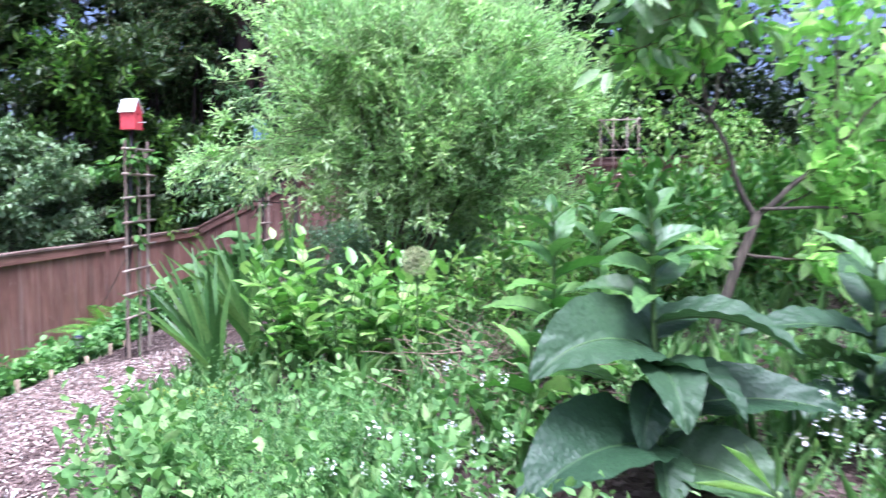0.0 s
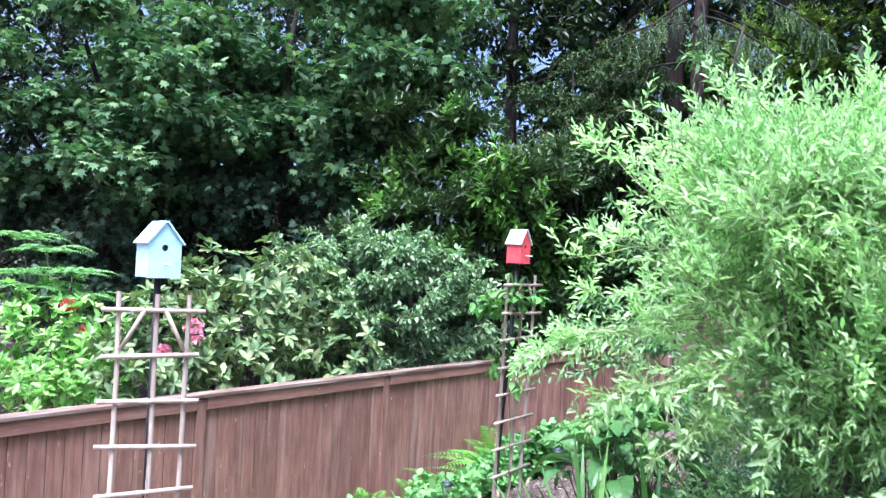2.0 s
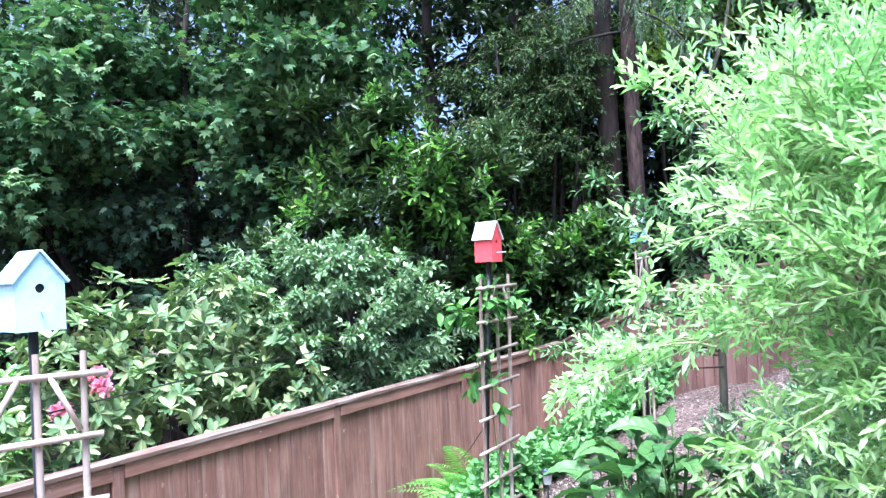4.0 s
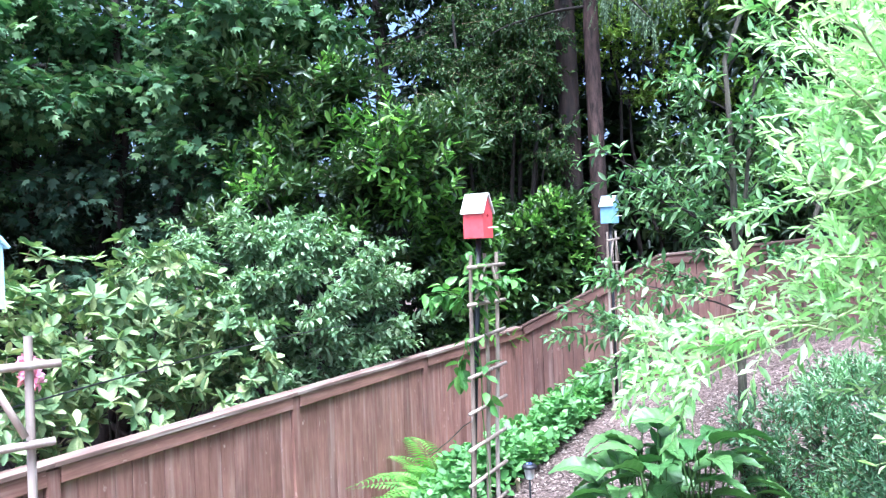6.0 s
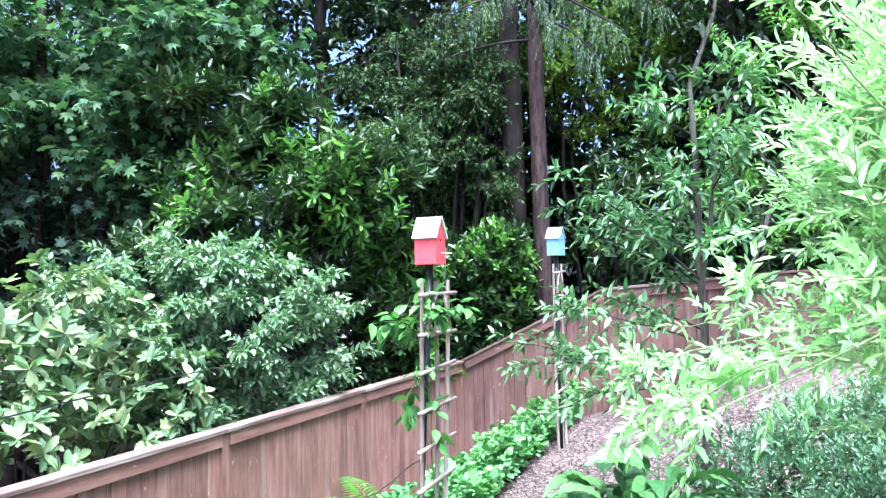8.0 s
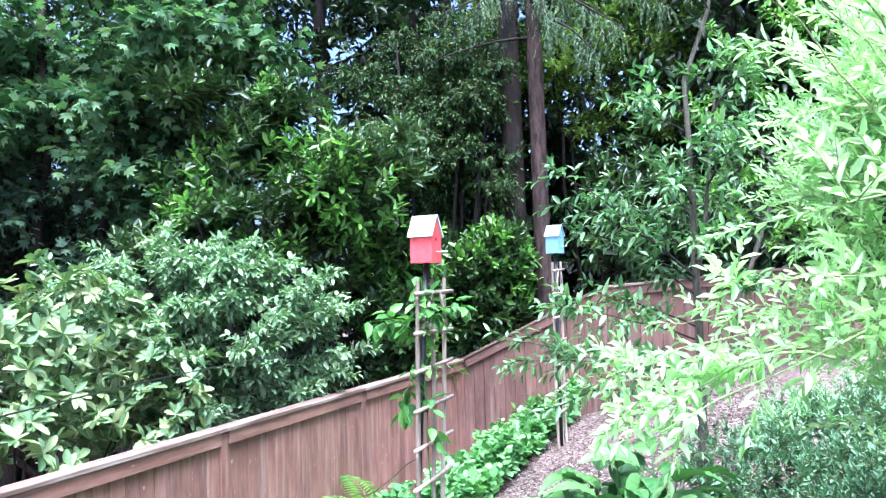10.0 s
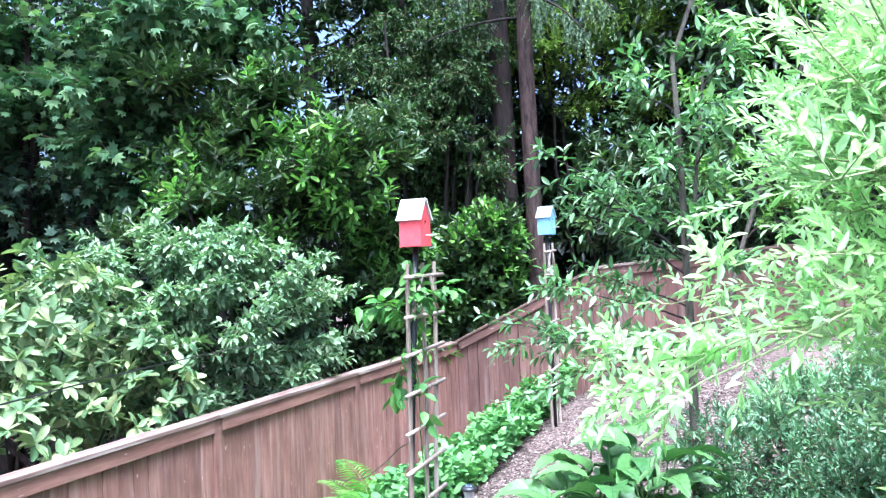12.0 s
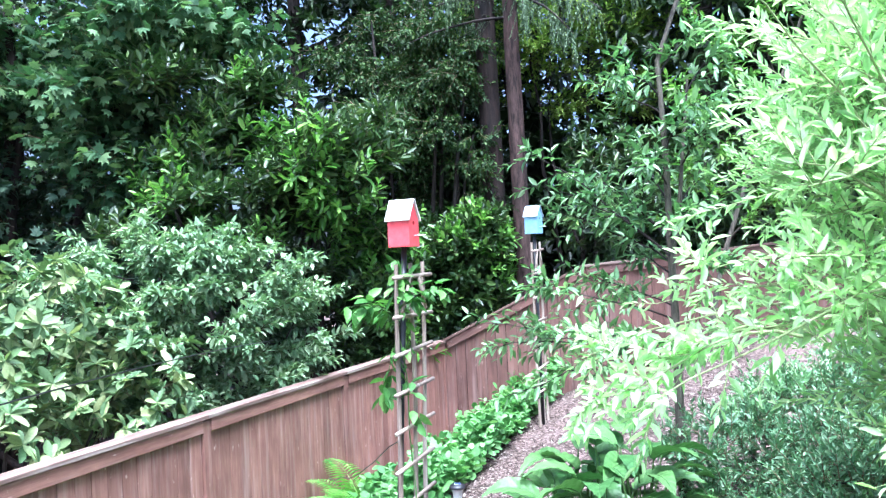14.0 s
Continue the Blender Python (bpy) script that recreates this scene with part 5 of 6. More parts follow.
build_great_comfrey()
build_comfrey((2.5, 1.0, gz(2.5, 1.0) - 0.01), 0.98, 20, 0.4, "upright broad-leaved plant with mid-green leaves", 52, L_COVER)
build_comfrey((2.85, 1.35, gz(2.85, 1.35) - 0.01), 0.9, 18, 0.36, "upright broad-leaved plant with mid-green leaves", 53, L_COVER)
build_comfrey((2.26, 0.5, gz(2.26, 0.5) - 0.01), 0.58, 9, 0.34, "low plant with broad light green leaves", 58, L_BRIGHT)
build_comfrey((3.45, 0.15, gz(3.45, 0.15) - 0.01), 0.75, 16, 0.5, "low broad-leaved dark green plant", 54)
def build_clump(base, n, height, size, label, seed, mat):
    """Broad leaves on long stalks from one foot."""
    rng = np.random.default_rng(seed)
    p = plant("broadleaf_plant", base, label, "plant", "broad-leaved plants")
    for k in range(n):
        a = k * 2.4 + rng.normal(0, 0.3)
        f = (k + 0.5) / n
        h, out = height * (0.45 + 0.55 * f) * rng.uniform(0.9, 1.1), (0.30 - 0.22 * f) * size / 0.3
        end = np.add(base, (out * math.cos(a), out * math.sin(a), h))
        stems("stalk", p, [(bend(rng, base, end, 5, 0.05), np.linspace(0.007, 0.004, 5))], GREEN_STEM, 5)
        l = size * rng.uniform(0.8, 1.2)
        big_leaf(p, end, (math.cos(a), math.sin(a), 0.2 + 0.9 * f), l, l * rng.uniform(0.42, 0.54), mat, rng.uniform(0.5, 0.85), rng.normal(0, 0.35))


for k, (x, y, h, sz) in enumerate(((0.56, 4.95, 0.6, 0.28), (0.76, 4.8, 0.68, 0.33), (0.97, 4.9, 0.68, 0.3), (0.68, 5.15, 0.66, 0.27))):
    build_clump((x, y, gz(x, y) - 0.01), 20, h, sz, "broad-leaved plant with smooth green leaves beside the mulch path", 55 + k, L_HOSTA)
def build_leafy_shrub():
    """Upright shoots from one foot, each with round leaves in a loose spiral up to its tip."""
    rng = np.random.default_rng(71)
    base = (1.6, 1.7, gz(1.6, 1.7))
    p = plant("shrub", base, "low shrub with bright glossy green leaves", "shrub")
    paths = []
    for k in range(64):
        x, y = rng.uniform(1.1, 2.12), rng.uniform(1.35, 2.0)
        h = rng.uniform(0.3, 0.68) + 0.22 * math.sin(3.1 * (x - 1.0)) * rng.uniform(0, 1)
        foot = (1.6 + (x - 1.6) * 0.5, 1.7 + (y - 1.7) * 0.5, base[2])
        paths.append((bend(rng, foot, (x + rng.normal(0, 0.05), y, base[2] + h), 7, 0.06), np.linspace(0.005, 0.002, 7)))
    P, D, N, L = [], [], [], []
    for path, r in paths:
        m = int(rng.integers(8, 12))
        t = np.linspace(0.3, 1.0, m)
        s = np.linspace(0, 1, 7)
        at = np.stack([np.interp(t, s, path[:, q]) for q in range(3)], 1)
        a = np.arange(m) * 2.4 + rng.uniform(0, 6.28)
        rise = np.where(t > 0.9, 1.3, 0.45) + rng.normal(0, 0.2, m)
        P.append(at)
        D.append(np.stack([np.cos(a), np.sin(a), rise], 1))
        N.append(np.stack([-0.5 * np.cos(a), -0.5 * np.sin(a), np.ones(m)], 1) + rng.normal(0, 0.25, (m, 3)))
        L.append(np.where(t > 0.9, 0.11, 0.125) * rng.uniform(0.6, 1.2, m))
    L = np.concatenate(L)
    V, F = leaves(np.concatenate(P), np.concatenate(D), np.concatenate(N), L, L * 0.58, OVATE)
    crown("foliage", p, [(V, F)], L_BRIGHT)
    stems("stem", p, paths, GREEN_STEM, 5)


build_leafy_shrub()
build_bush("box_shrub", (2.0, 5.5, gz(2.0, 5.5)), "dense low shrub with small dark evergreen leaves", "shrub",
           [(1.62, 5.25, 0.3, 0.34, 0.34, 0.32), (2.1, 5.45, 0.4, 0.45, 0.4, 0.36), (2.7, 5.65, 0.5, 0.5, 0.45, 0.38), (2.0, 4.75, 0.28, 0.4, 0.34, 0.34), (2.6, 4.95, 0.42, 0.5, 0.4, 0.38), (3.3, 5.5, 0.55, 0.5, 0.5, 0.42)],
           3000, 0.13, 13, 0.05, 0.36, LANCE, L_BOX, 72, 0.012, None, (L_BOX_TIP, 0.75), (0.6, 1.06), spread=48, up=0.9, jitter=0.5)


def build_fruit_tree():
    rng = np.random.default_rng(77)
    base = (3.55, 1.6, gz(3.55, 1.6))
    t = plant("fruit_tree", base, "young fruit tree with bare lower branches and glossy leaves", "tree")
    fork = (3.86, 1.6, 0.86)
    stems("trunk", t, [(bend(rng, base, fork, 6, 0.06), np.linspace(0.034, 0.026, 6))], BARK_GREY, 9)
    left, right = (3.62, 1.7, 1.4), (4.3, 1.5, 1.22)
    ways = [(fork, left), (left, (3.55, 1.65, 1.85)), ((3.55, 1.65, 1.85), (3.5, 1.5, 2.5)), (left, (3.9, 2.0, 2.3)), (fork, right), (right, (4.7, 1.4, 1.8)), (right, (4.4, 1.7, 2.2)), (right, (4.9, 1.7, 1.25)),
            (left, (3.08, 1.5, 1.75)), ((3.55, 1.65, 1.85), (3.05, 1.45, 2.2)), (fork, (4.85, 1.5, 0.84)), (fork, (4.5, 1.8, 1.02)), ((3.75, 1.6, 0.7), (3.4, 1.4, 0.66)), ((3.78, 1.6, 0.65), (4.3, 1.3, 0.62))]
    paths = [(bend(rng, a, e, 8, 0.14), np.linspace(0.019, 0.011, 8) if e in (left, right) else np.linspace(0.01, 0.004, 8)) for a, e in ways]
    stems("branch", t, paths, BARK_GREY, 7)
    pts = [along_branch(rng, p, 10, 0.35) for p, r in paths[1:]]
    lobes = rough(rng, [(3.7, 1.6, 2.2, 0.4, 0.5, 0.4), (4.3, 1.6, 2.0, 0.6, 0.6, 0.45), (4.9, 1.6, 1.5, 0.5, 0.5, 0.5), (4.6, 1.5, 1.0, 0.4, 0.4, 0.2)], 4)
    pts.append(lobe_points(rng, lobes, 190, (0.2, 1.0), 0.0))
    P, out = np.concatenate([p[0] for p in pts]), np.concatenate([p[1] for p in pts])
    V, F, ends = sprigs(rng, P, out, 7, 0.22, 0.135, 0.52, OVATE, 58, 0.3, 0.4, 0.3)
    crown("crown", t, [(V, F)], L_APPLE)
    twigs(t, ends, 0.003)
    # long hanging leaves at the ends of the outer branches
    tips = rough(rng, [(3.08, 1.5, 1.75, 0.22, 0.3, 0.22), (3.1, 1.45, 2.15, 0.3, 0.35, 0.25), (3.5, 1.5, 2.05, 0.35, 0.4, 0.3)], 3)
    P, out = lobe_points(rng, tips, 52, (0.2, 1.0), 0.0)
    V, F, ends = sprigs(rng, P, out, 6, 0.2, 0.19, 0.42, OVATE, 55, 0.1, 0.4, 0.6, droop=0.5)
    crown("hanging_leaf", t, [(V, F)], L_HANG, "long drooping leaves")
    twigs(t, ends, 0.003)


build_fruit_tree()
build_bush("shrub", (4.9, 4.2, gz(4.9, 4.2)), "leafy green shrub in the bed", "shrub",
           [(4.6, 4.2, 0.5, 0.7, 0.7, 0.4), (5.4, 4.4, 0.6, 0.8, 0.8, 0.5), (4.3, 3.6, 0.45, 0.6, 0.5, 0.4), (6.5, 4.0, 0.9, 0.8, 0.8, 0.7)],
           1500, 0.25, 9, 0.1, 0.5, OVATE, L_LAUREL_TIP, 73, 0.03, None, None, (0.6, 1.03), spread=55, up=0.3)
build_bush("perennial", (2.95, 2.0, gz(2.95, 2.0)), "leafy perennial with light green leaves in the bed", "plant",
           [(2.7, 2.0, 0.42, 0.3, 0.24, 0.26), (3.2, 2.1, 0.52, 0.36, 0.26, 0.3), (2.3, 2.15, 0.35, 0.25, 0.2, 0.2)],
           260, 0.2, 9, 0.075, 0.5, LANCE, L_BRIGHT, 75, 0.006, GREEN_STEM, None, (0.4, 1.05), spread=55, up=0.9, jitter=0.35)
build_bush("shrub", (4.2, 2.9, gz(4.2, 2.9)), "dense green perennial beside the fruit tree", "shrub",
           [(3.6, 2.6, 0.55, 0.5, 0.4, 0.45), (4.2, 2.8, 0.6, 0.6, 0.5, 0.5), (5.0, 2.6, 0.6, 0.7, 0.5, 0.5)],
           600, 0.22, 9, 0.125, 0.46, OVATE, L_COVER, 74, 0.01, GREEN_STEM, None, (0.5, 1.03), spread=50, up=0.7)

# the flower bed in front
def bed_spots(n, x0, x1, y0, y1, h):
    """Spots in the bed, with bare patches and humps, kept off the path."""
    p = np.stack([rng.uniform(x0, x1, n), rng.uniform(y0, y1, n)], 1)
    hump = np.sin(p[:, 0] * 4.1 + p[:, 1] * 2.3) * np.sin(p[:, 1] * 5.3 - p[:, 0])
    keep = (from_fence(p[:, 0], p[:, 1]) > 4.5 + rng.normal(0, 0.12, n)) & (hump > -0.75 + rng.normal(0, 0.12, n))
    p, hump = p[keep], hump[keep]
    clear = (np.hypot(p[:, 0] - 2.45, p[:, 1] + 0.1) > 0.42) & ((np.hypot(p[:, 0] - 2.28, p[:, 1] - 1.15) > 0.42) | (rng.uniform(0, 1, len(p)) < 0.25))
    p, hump = p[clear], hump[clear]
    return np.concatenate([p, (h * np.clip(0.45 + 0.55 * hump, 0.15, 1) * rng.uniform(0, 1, len(p)))[:, None]], 1)


def clusters(spots, n, spread, h0, h1):
    c = np.array(spots)[rng.integers(0, len(spots), n)]
    return np.concatenate([c + rng.normal(0, spread, (n, 2)), rng.uniform(h0, h1, (n, 1))], 1)


build_carpet("bed_plants", "low tangle of small-leaved plants in the flower bed", "ground cover", bed_spots(2500, 0.5, 4.4, -0.75, 2.6, 0.22), 1.3, 0.17, 11, 0.036, 0.5, LANCE, L_BED, 81, spread=60)
build_carpet("bed_plants", "fine feathery green foliage in the flower bed", "ground cover", clusters([(1.2, 0.25), (1.38, 0.05), (1.15, 0.55), (1.5, 0.35), (1.32, -0.25)], 330, 0.13, 0.0, 0.32), 1.5, 0.24, 24, 0.028, 0.22, LANCE, L_FEATHER, 87, spread=58)
build_carpet("bed_plants", "low broad-leaved green plants in the flower bed", "ground cover", clusters([(1.9, 0.1), (1.72, -0.3), (2.05, 0.75), (2.2, 0.5), (3.5, 0.5), (1.62, 0.75), (2.9, 0.75), (1.85, -0.4), (1.75, 0.4), (1.4, 0.15), (1.22, 0.45), (1.5, -0.2), (1.3, -0.3), (1.45, 0.6)], 330, 0.16, 0.02, 0.3), 1.2, 0.17, 6, 0.065, 0.6, OVATE, L_WEED, 82, spread=62)
build_carpet("bed_plants", "upright weeds with toothed light green leaves at the path", "ground cover", clusters([(0.78, 0.75), (0.85, 0.45), (0.98, 0.2), (0.72, 1.0), (1.05, 0.6)], 120, 0.11, 0.02, 0.26), 1.5, 0.2, 8, 0.07, 0.66, OVATE, L_WEED, 88, spread=62)
build_carpet("bed_plants", "loose pale green leaves round the dry stems", "ground cover", clusters([(2.15, 1.15), (2.35, 0.9), (2.0, 0.85), (2.5, 1.3), (1.9, 1.3)], 80, 0.16, 0.02, 0.18), 1.2, 0.16, 8, 0.05, 0.5, OVATE, L_WEED, 89, spread=60)
under = np.stack([rng.uniform(1.3, 4.0, 1500), rng.uniform(2.3, 4.6, 1500), 0.25 * rng.uniform(0, 1, 1500)], 1)
behind = np.stack([rng.uniform(2.9, 7.0, 1600), rng.uniform(4.2, 8.5, 1600), 0.6 * rng.uniform(0, 1, 1600)], 1)
build_carpet("bed_plants", "low dark green plants in the shade under the willow", "ground cover", np.concatenate([under, behind]), 1.0, 0.18, 8, 0.05, 0.5, LANCE, L_BED, 84, spread=60)
build_carpet("grass_blades", "thin grass blades and stalks among the bed plants", "grass", bed_spots(420, 0.7, 4.2, -0.6, 2.4, 0.1), 3.0, 0.06, 4, 0.26, 0.045, LANCE, L_WEED, 91, spread=24)
build_carpet("bed_plants", "small yellow-green cushion plant at the edge of the bed", "ground cover", clusters([(0.72, 1.5), (0.85, 1.35)], 220, 0.1, 0.0, 0.16), 1.2, 0.09, 9, 0.024, 0.5, LANCE, L_YELLOW, 85, spread=60)
tufts = clusters([(1.57, -0.04), (1.48, -0.38), (1.72, -0.42), (1.8, -0.3), (1.66, -0.12), (2.99, -0.36), (2.05, 0.95), (1.85, 0.15), (1.95, -0.4), (3.2, 0.2), (2.3, 0.85), (1.35, -0.3), (2.9, -0.45), (1.98, 0.0), (2.1, 0.35)], 24, 0.06, 0.26, 0.4)
tufts = tufts[np.hypot(tufts[:, 0] - 2.6, tufts[:, 1] - 0.1) > 0.4]
tufts = np.concatenate([tufts + np.array([dx, dy, dz]) for dx, dy, dz in rng.normal(0, 0.022, (3, 3))])
build_carpet("flower_heads", "loose clusters of small pale flowers over the bed plants", "flowers", tufts, 1.5, 0.045, 6, 0.014, 0.95, OBLONG, WHITE_PETAL, 83, spread=75)
build_carpet("flower_stalks", "thin green stalks of the small pale flowers", "flowers", tufts[::2] - np.array([0, 0, 0.1]), 3.0, 0.26, 5, 0.04, 0.3, LANCE, L_BED, 90, spread=30)


def build_dry_twigs():
    """Dead bent stems that lie tangled over one another."""
    rng = np.random.default_rng(86)
    paths = []
    for k in range(170):
        x, y = rng.normal(2.28, 0.2), rng.normal(1.15, 0.18)
        a, l = rng.uniform(0, 6.28), rng.uniform(0.15, 0.45)
        foot = (x, y, gz(x, y) + rng.uniform(0.05, 0.32))
        end = (x + l * math.cos(a), y + l * math.sin(a), foot[2] + rng.uniform(-0.08, 0.2))
        r = rng.uniform(0.002, 0.005)
        paths.append((bend(rng, foot, end, 7, 0.16), np.linspace(r, r * 0.5, 7)))
    V, F = tubes(paths, 4)
    tagged(mesh_object("dry_twigs", V, F, DRY), "tangle of dry pale brown stems in the bed", "twigs", kind="stuff")


build_dry_twigs()


def build_allium(base, height, r):
    rng = np.random.default_rng(9)
    p = plant("allium", base, "pale green round allium seed head on a thin stem", "flower")
    stems("stem", p, [(bend(rng, base, np.add(base, (0, 0, height)), 7, 0.03), np.linspace(0.005, 0.004, 7))], GREEN_STEM, 6)
    d = unit(rng.normal(size=(260, 3)))
    c = np.add(base, (0, 0, height))
    V1, F1 = twig_mesh(np.tile(c, (260, 1)), c + d * r * 0.9, 0.0008)
    k = 260 * 5
    dd = unit(np.repeat(d, 5, 0) * 0.5 + rng.normal(0, 0.6, (k, 3)))
    V2, F2 = leaves(c + np.repeat(d, 5, 0) * r * 0.9, dd, rng.normal(size=(k, 3)), 0.012, 0.004, BLADE)
    o = mesh_object("flower_head", np.concatenate([V1, V2]) - np.array(base), [F1, F2 + len(V1)], PALE_SEED, p, "spiky pale green globe")
    o["kind"] = "stuff"


build_allium((1.85, 0.75, gz(1.85, 0.75)), 0.8, 0.06)


def build_path_lamp(x, y, h):
    z = gz(x, y)
    lamp = thing("path_lamp", (x, y, z), "small black solar path lamp on a stake", "lamp", "path lamps")
    rod(lamp, "stake", (0, 0, -0.05), (0, 0, h - 0.12), 0.009, BLACK_METAL)
    V, F = tubes([(np.array([(0, 0, h - 0.12), (0, 0, h - 0.1), (0, 0, h - 0.03)]), [0.03, 0.034, 0.045])], 16)
    mesh_object("lens", V, F, LAMP_GLASS, lamp, "clear ribbed lens")
    V, F = tubes([(np.array([(0, 0, h - 0.032), (0, 0, h - 0.02), (0, 0, h - 0.004), (0, 0, h)]), [0.062, 0.064, 0.05, 0.002])], 18)
    cap = mesh_object("cap", V, F, BLACK_METAL, lamp, "black domed cap")
    bm = bmesh.new()
    box(bm, (-0.026, -0.026, h - 0.004), (0.026, 0.026, h + 0.004), 0.002)
    part("solar_panel", bm, PANEL, cap, "dark blue solar panel")


build_path_lamp(-0.11, 6.85, 0.36)
build_path_lamp(-1.62, 3.75, 0.33)
build_path_lamp(-0.95, 6.0, 0.33)
for k in range(13):
    y = 2.4 + 0.42 * k
    x = FENCE_AT[0] + (1.93 + 0.05 * math.sin(k * 1.7) + (y - FENCE_AT[1]) * FENCE_WAY[0]) / FENCE_WAY[1]
    z = gz(x, y)
    peg = thing("edging_peg", (x, y, z), "short round wooden peg at the edge of the path", "peg", "path edging pegs")
    rod(peg, "stake", (0, 0, -0.05), (0.008 * math.sin(k * 3), 0.006, 0.1 + 0.03 * math.sin(k * 2.3)), 0.021, PEG_WOOD, 10)


def build_vine():
    rng = np.random.default_rng(90)
    v = plant("vine", (-0.33, 5.75, gz(-0.33, 5.75)), "climbing vine with broad light leaves on the trellis", "vine")
    paths = [(bend(rng, (-0.33, 5.72, gz(-0.33, 5.72)), (-0.36, 5.72, 1.3), 12, 0.1), np.linspace(0.006, 0.004, 12)),
             (bend(rng, (-0.36, 5.72, 1.2), (-0.66, 5.72, 1.27), 6, 0.1, 0.04), np.linspace(0.004, 0.002, 6)),
             (bend(rng, (-0.36, 5.72, 1.3), (-0.06, 5.7, 1.38), 6, 0.1), np.linspace(0.004, 0.002, 6)),
             (bend(rng, (-0.36, 5.72, 1.05), (-0.45, 5.7, 0.72), 6, 0.1), np.linspace(0.004, 0.002, 6)),
             (bend(rng, (-0.36, 5.72, 1.3), (-0.3, 5.7, 1.55), 6, 0.2), np.linspace(0.004, 0.002, 6))]
    pts = [along_branch(rng, p, n, s) for (p, r), n, s in zip(paths, (14, 22, 14, 13, 9), (0.5, 0.1, 0.1, 0.1, 0.1))]
    P, out = np.concatenate([p[0] for p in pts]), np.concatenate([p[1] for p in pts])
    V, F, ends = sprigs(rng, P, out, 2, 0.08, 0.125, 0.58, OVATE, 60, -0.2, 0.4, droop=0.6)
    crown("foliage", v, [(V, F)], L_COVER)
    stems("stem", v, paths, GREEN_STEM, 5)


build_vine()


def build_blossoms(spots, mat, label, seed):
    rng = np.random.default_rng(seed)
    for x, y, z in spots:
        b = plant("blossom", (x, y, z), label, "flower", "rhododendron blossoms")
        d = unit(rng.normal(size=(12, 3)) + np.array([0, -0.6, 0.5]))
        P = np.repeat(d * 0.05, 5, 0)
        D = unit(np.repeat(d, 5, 0) * 0.5 + rng.normal(0, 0.6, (60, 3)))
        V, F = leaves(P, D, np.repeat(d, 5, 0) + rng.normal(0, 0.3, (60, 3)), 0.075, 0.058, OVATE)
        o = mesh_object("bloom", V, F, mat, b)
        o["kind"] = "stuff"


build_blossoms([(-3.6, 5.6, 0.74), (-4.02, 5.6, 0.54), (-3.66, 5.65, 0.83)], PINK, "pink rhododendron blossom among the leaves", 95)
build_blossoms([(-5.75, 6.0, 0.9), (-5.6, 6.1, 0.6)], RED_PETAL, "red rhododendron blossom among the leaves", 96)

def build_fan_trellis(x, y, z):
    """A small upright panel of laths on the fence, with a fan of three between its bars."""
    f = thing("fan_trellis", pose(x, y, z, 0, 0, -18), "small brown lath trellis above the fence", "trellis")
    for dx in (-0.3, -0.1, 0.12, 0.3):
        rod(f, "lath", (dx, 0, -0.5), (dx, 0, 0.62), 0.013, TRELLIS_WOOD, 6)
    for dx in (-0.28, 0.28):
        rod(f, "lath", (0.02, -0.028, 0.1), (dx, -0.028, 0.58), 0.011, TRELLIS_WOOD, 6)
    for h in (0.58, 0.1, -0.3):
        rod(f, "cross_bar", (-0.34, -0.025, h), (0.34, -0.025, h), 0.013, TRELLIS_WOOD, 6)


build_fan_trellis(6.35, 9.72, 1.5)
build_bush("ivy", (5.6, 10.0, gz(5.6, 10.0)), "light-leaved climber hanging over the far fence", "vine",
           [(5.6, 10.3, 2.0, 0.55, 0.3, 0.55), (5.2, 10.4, 1.5, 0.4, 0.25, 0.5), (7.4, 9.5, 1.9, 0.6, 0.3, 0.6), (8.0, 9.2, 1.5, 0.5, 0.3, 0.6), (6.4, 10.2, 2.5, 0.7, 0.35, 0.6)],
           620, 0.22, 7, 0.1, 0.7, OVATE, L_BRIGHT, 97, 0.012, None, None, (0.5, 1.1), spread=60, up=-0.3, droop=0.5)
# the cable from the pale birdhouse's pole into the shrub
cable = thing("cable", (-1.48, 2.63, 1.11), "thin black cable strung from the pole into the shrub", "cable")
V, F = tubes([(bend(np.random.default_rng(1), (0, 0, 0), (-0.55, 5.95, -0.3), 14, 0.0, 0.04), np.full(14, 0.004))], 5)
mesh_object("wire", V, F, BLACK_METAL, cable)


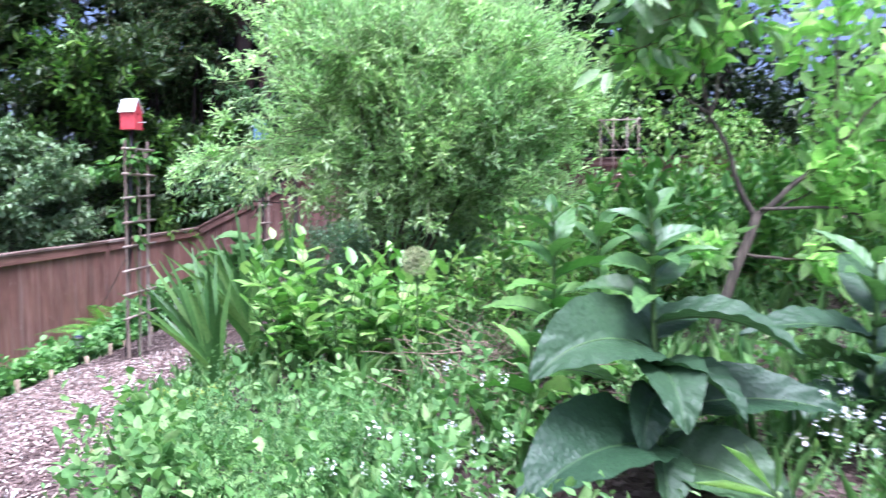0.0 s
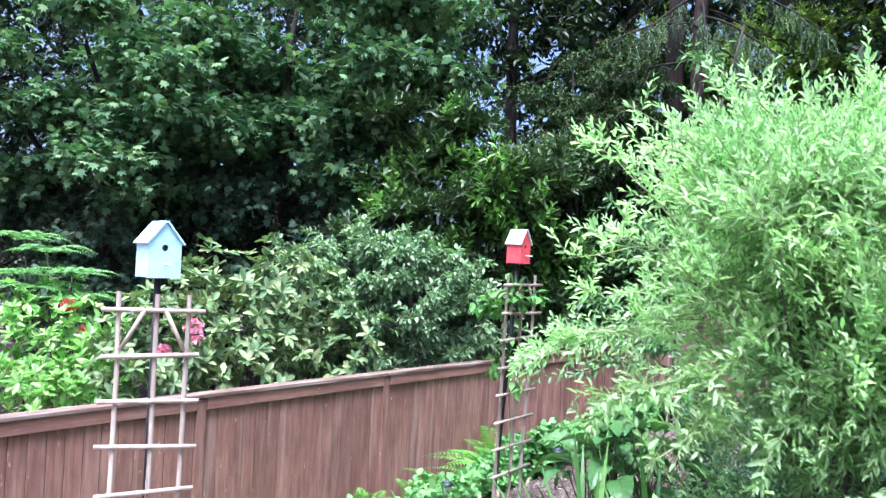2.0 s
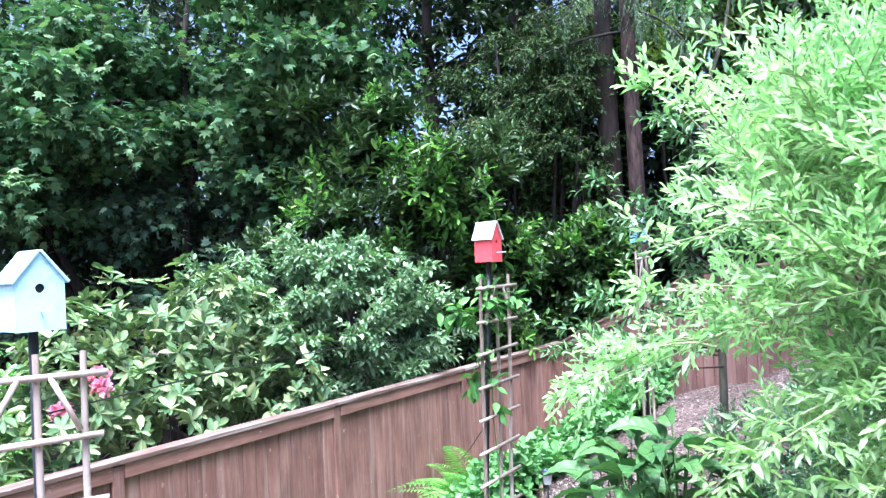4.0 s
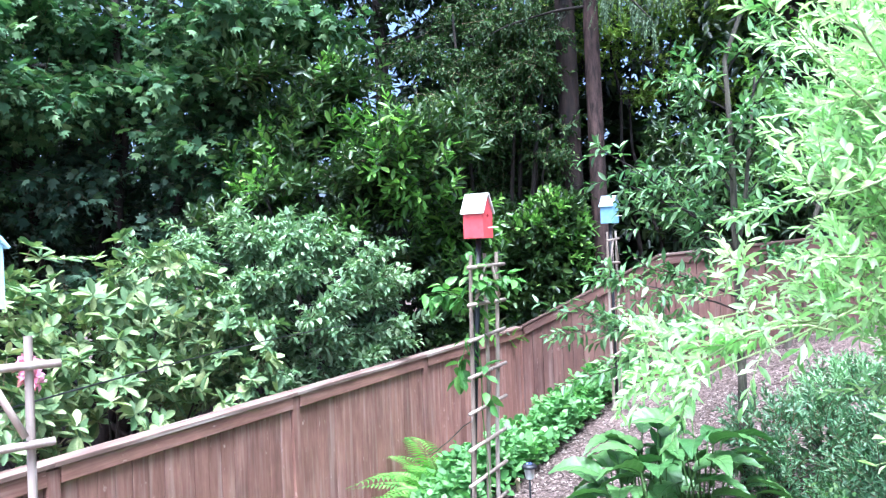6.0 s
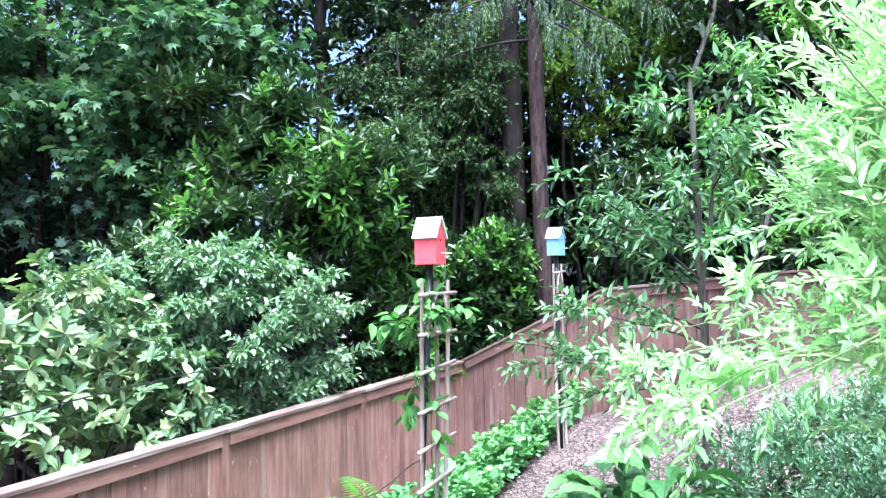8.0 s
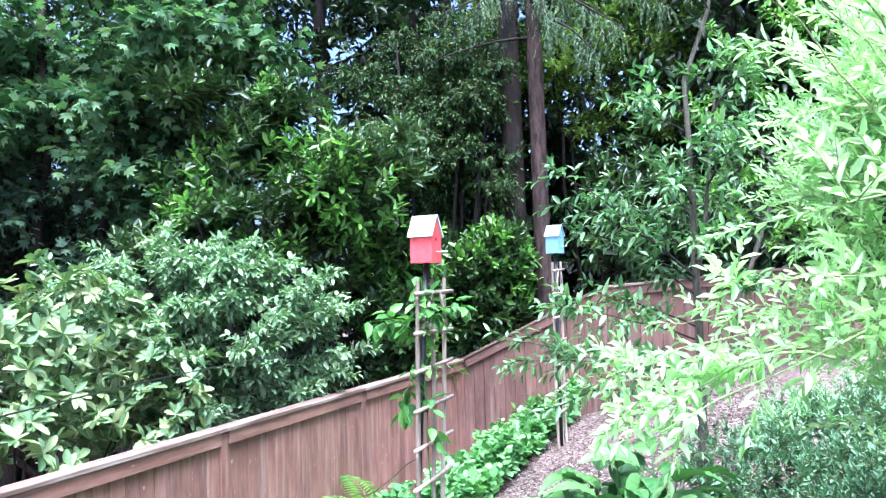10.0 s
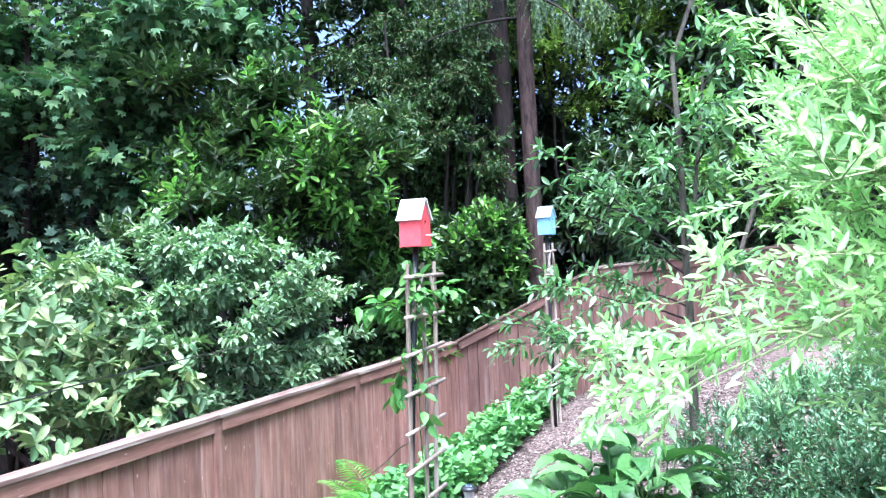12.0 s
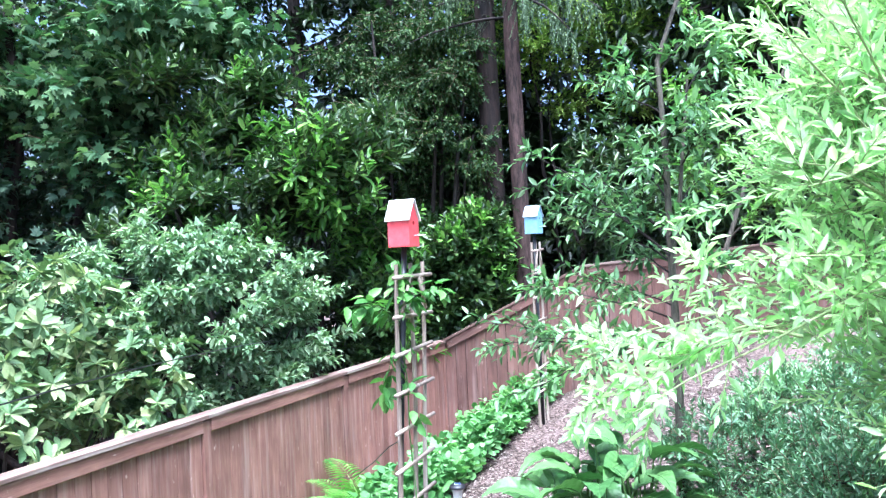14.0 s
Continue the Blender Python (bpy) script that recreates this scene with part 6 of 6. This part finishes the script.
cord = thing("cable", (-0.37, 5.8, 0.42), "thin black cord looped from the trellis down to the fence", "cable")
V, F = tubes([(bend(np.random.default_rng(2), (0, 0, 0), (-1.15, 2.75, -1.0), 12, 0.05, -0.1), np.full(12, 0.004))], 5)
mesh_object("wire", V, F, BLACK_METAL, cord)
stake = thing("plant_stake", (2.12, 7.2, gz(2.12, 7.2)), "thin dark plant stake in the mulch", "stake")
rod(stake, "stick", (0, 0, -0.05), (0.02, 0, 0.38), 0.008, BARK_GREY, 6)


# ---- bark chips on the path ----
def build_chips(name, label, spots, material, seed):
    rng = np.random.default_rng(seed)
    P = np.stack([spots[:, 0], spots[:, 1], ground_z(spots[:, 0], spots[:, 1]) + rng.uniform(0.0, 0.015, len(spots))], 1)
    D = rng.normal(size=P.shape) * np.array([1, 1, 0.25])
    N = np.array([0, 0, 1.0]) + rng.normal(0, 0.35, P.shape)
    L = rng.uniform(0.012, 0.045, len(P))
    T = (np.array([(-.5, 0, 0), (.5, .06, 0), (.42, 1, .02), (-.35, .93, 0), (-.4, .08, .12), (.4, .1, .12), (.34, .95, .12), (-.3, .9, .1)], float),
         np.array([(4, 5, 6, 7), (0, 1, 5, 4), (1, 2, 6, 5), (2, 3, 7, 6), (3, 0, 4, 7)]))
    V, F = leaves(P, D, N, L, L * rng.uniform(0.15, 0.45, len(P)), T)
    tagged(flat(mesh_object(name, V, F, material)), label, "mulch", kind="stuff")


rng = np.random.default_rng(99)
near_spots = np.concatenate([spots_along(rng, 32000, 1.75, 3.9, 0.8, 5.6, 0.0), spots_along(rng, 12000, 2.6, 4.6, 0.0, 3.5, 0.0)])
far_spots = np.concatenate([spots_along(rng, 14000, 1.75, 4.4, 4.6, 11.4, 0.0), spots_along(rng, 8000, 1.9, 4.4, 5.5, 9.0, 0.0)])
build_chips("bark_chips", "pale pinkish bark chips on the near path, coloured as lit", near_spots, CHIP, 99)
build_chips("bark_chips", "brown bark chips further along the path, coloured as shaded", far_spots, CHIP_SHADED, 98)
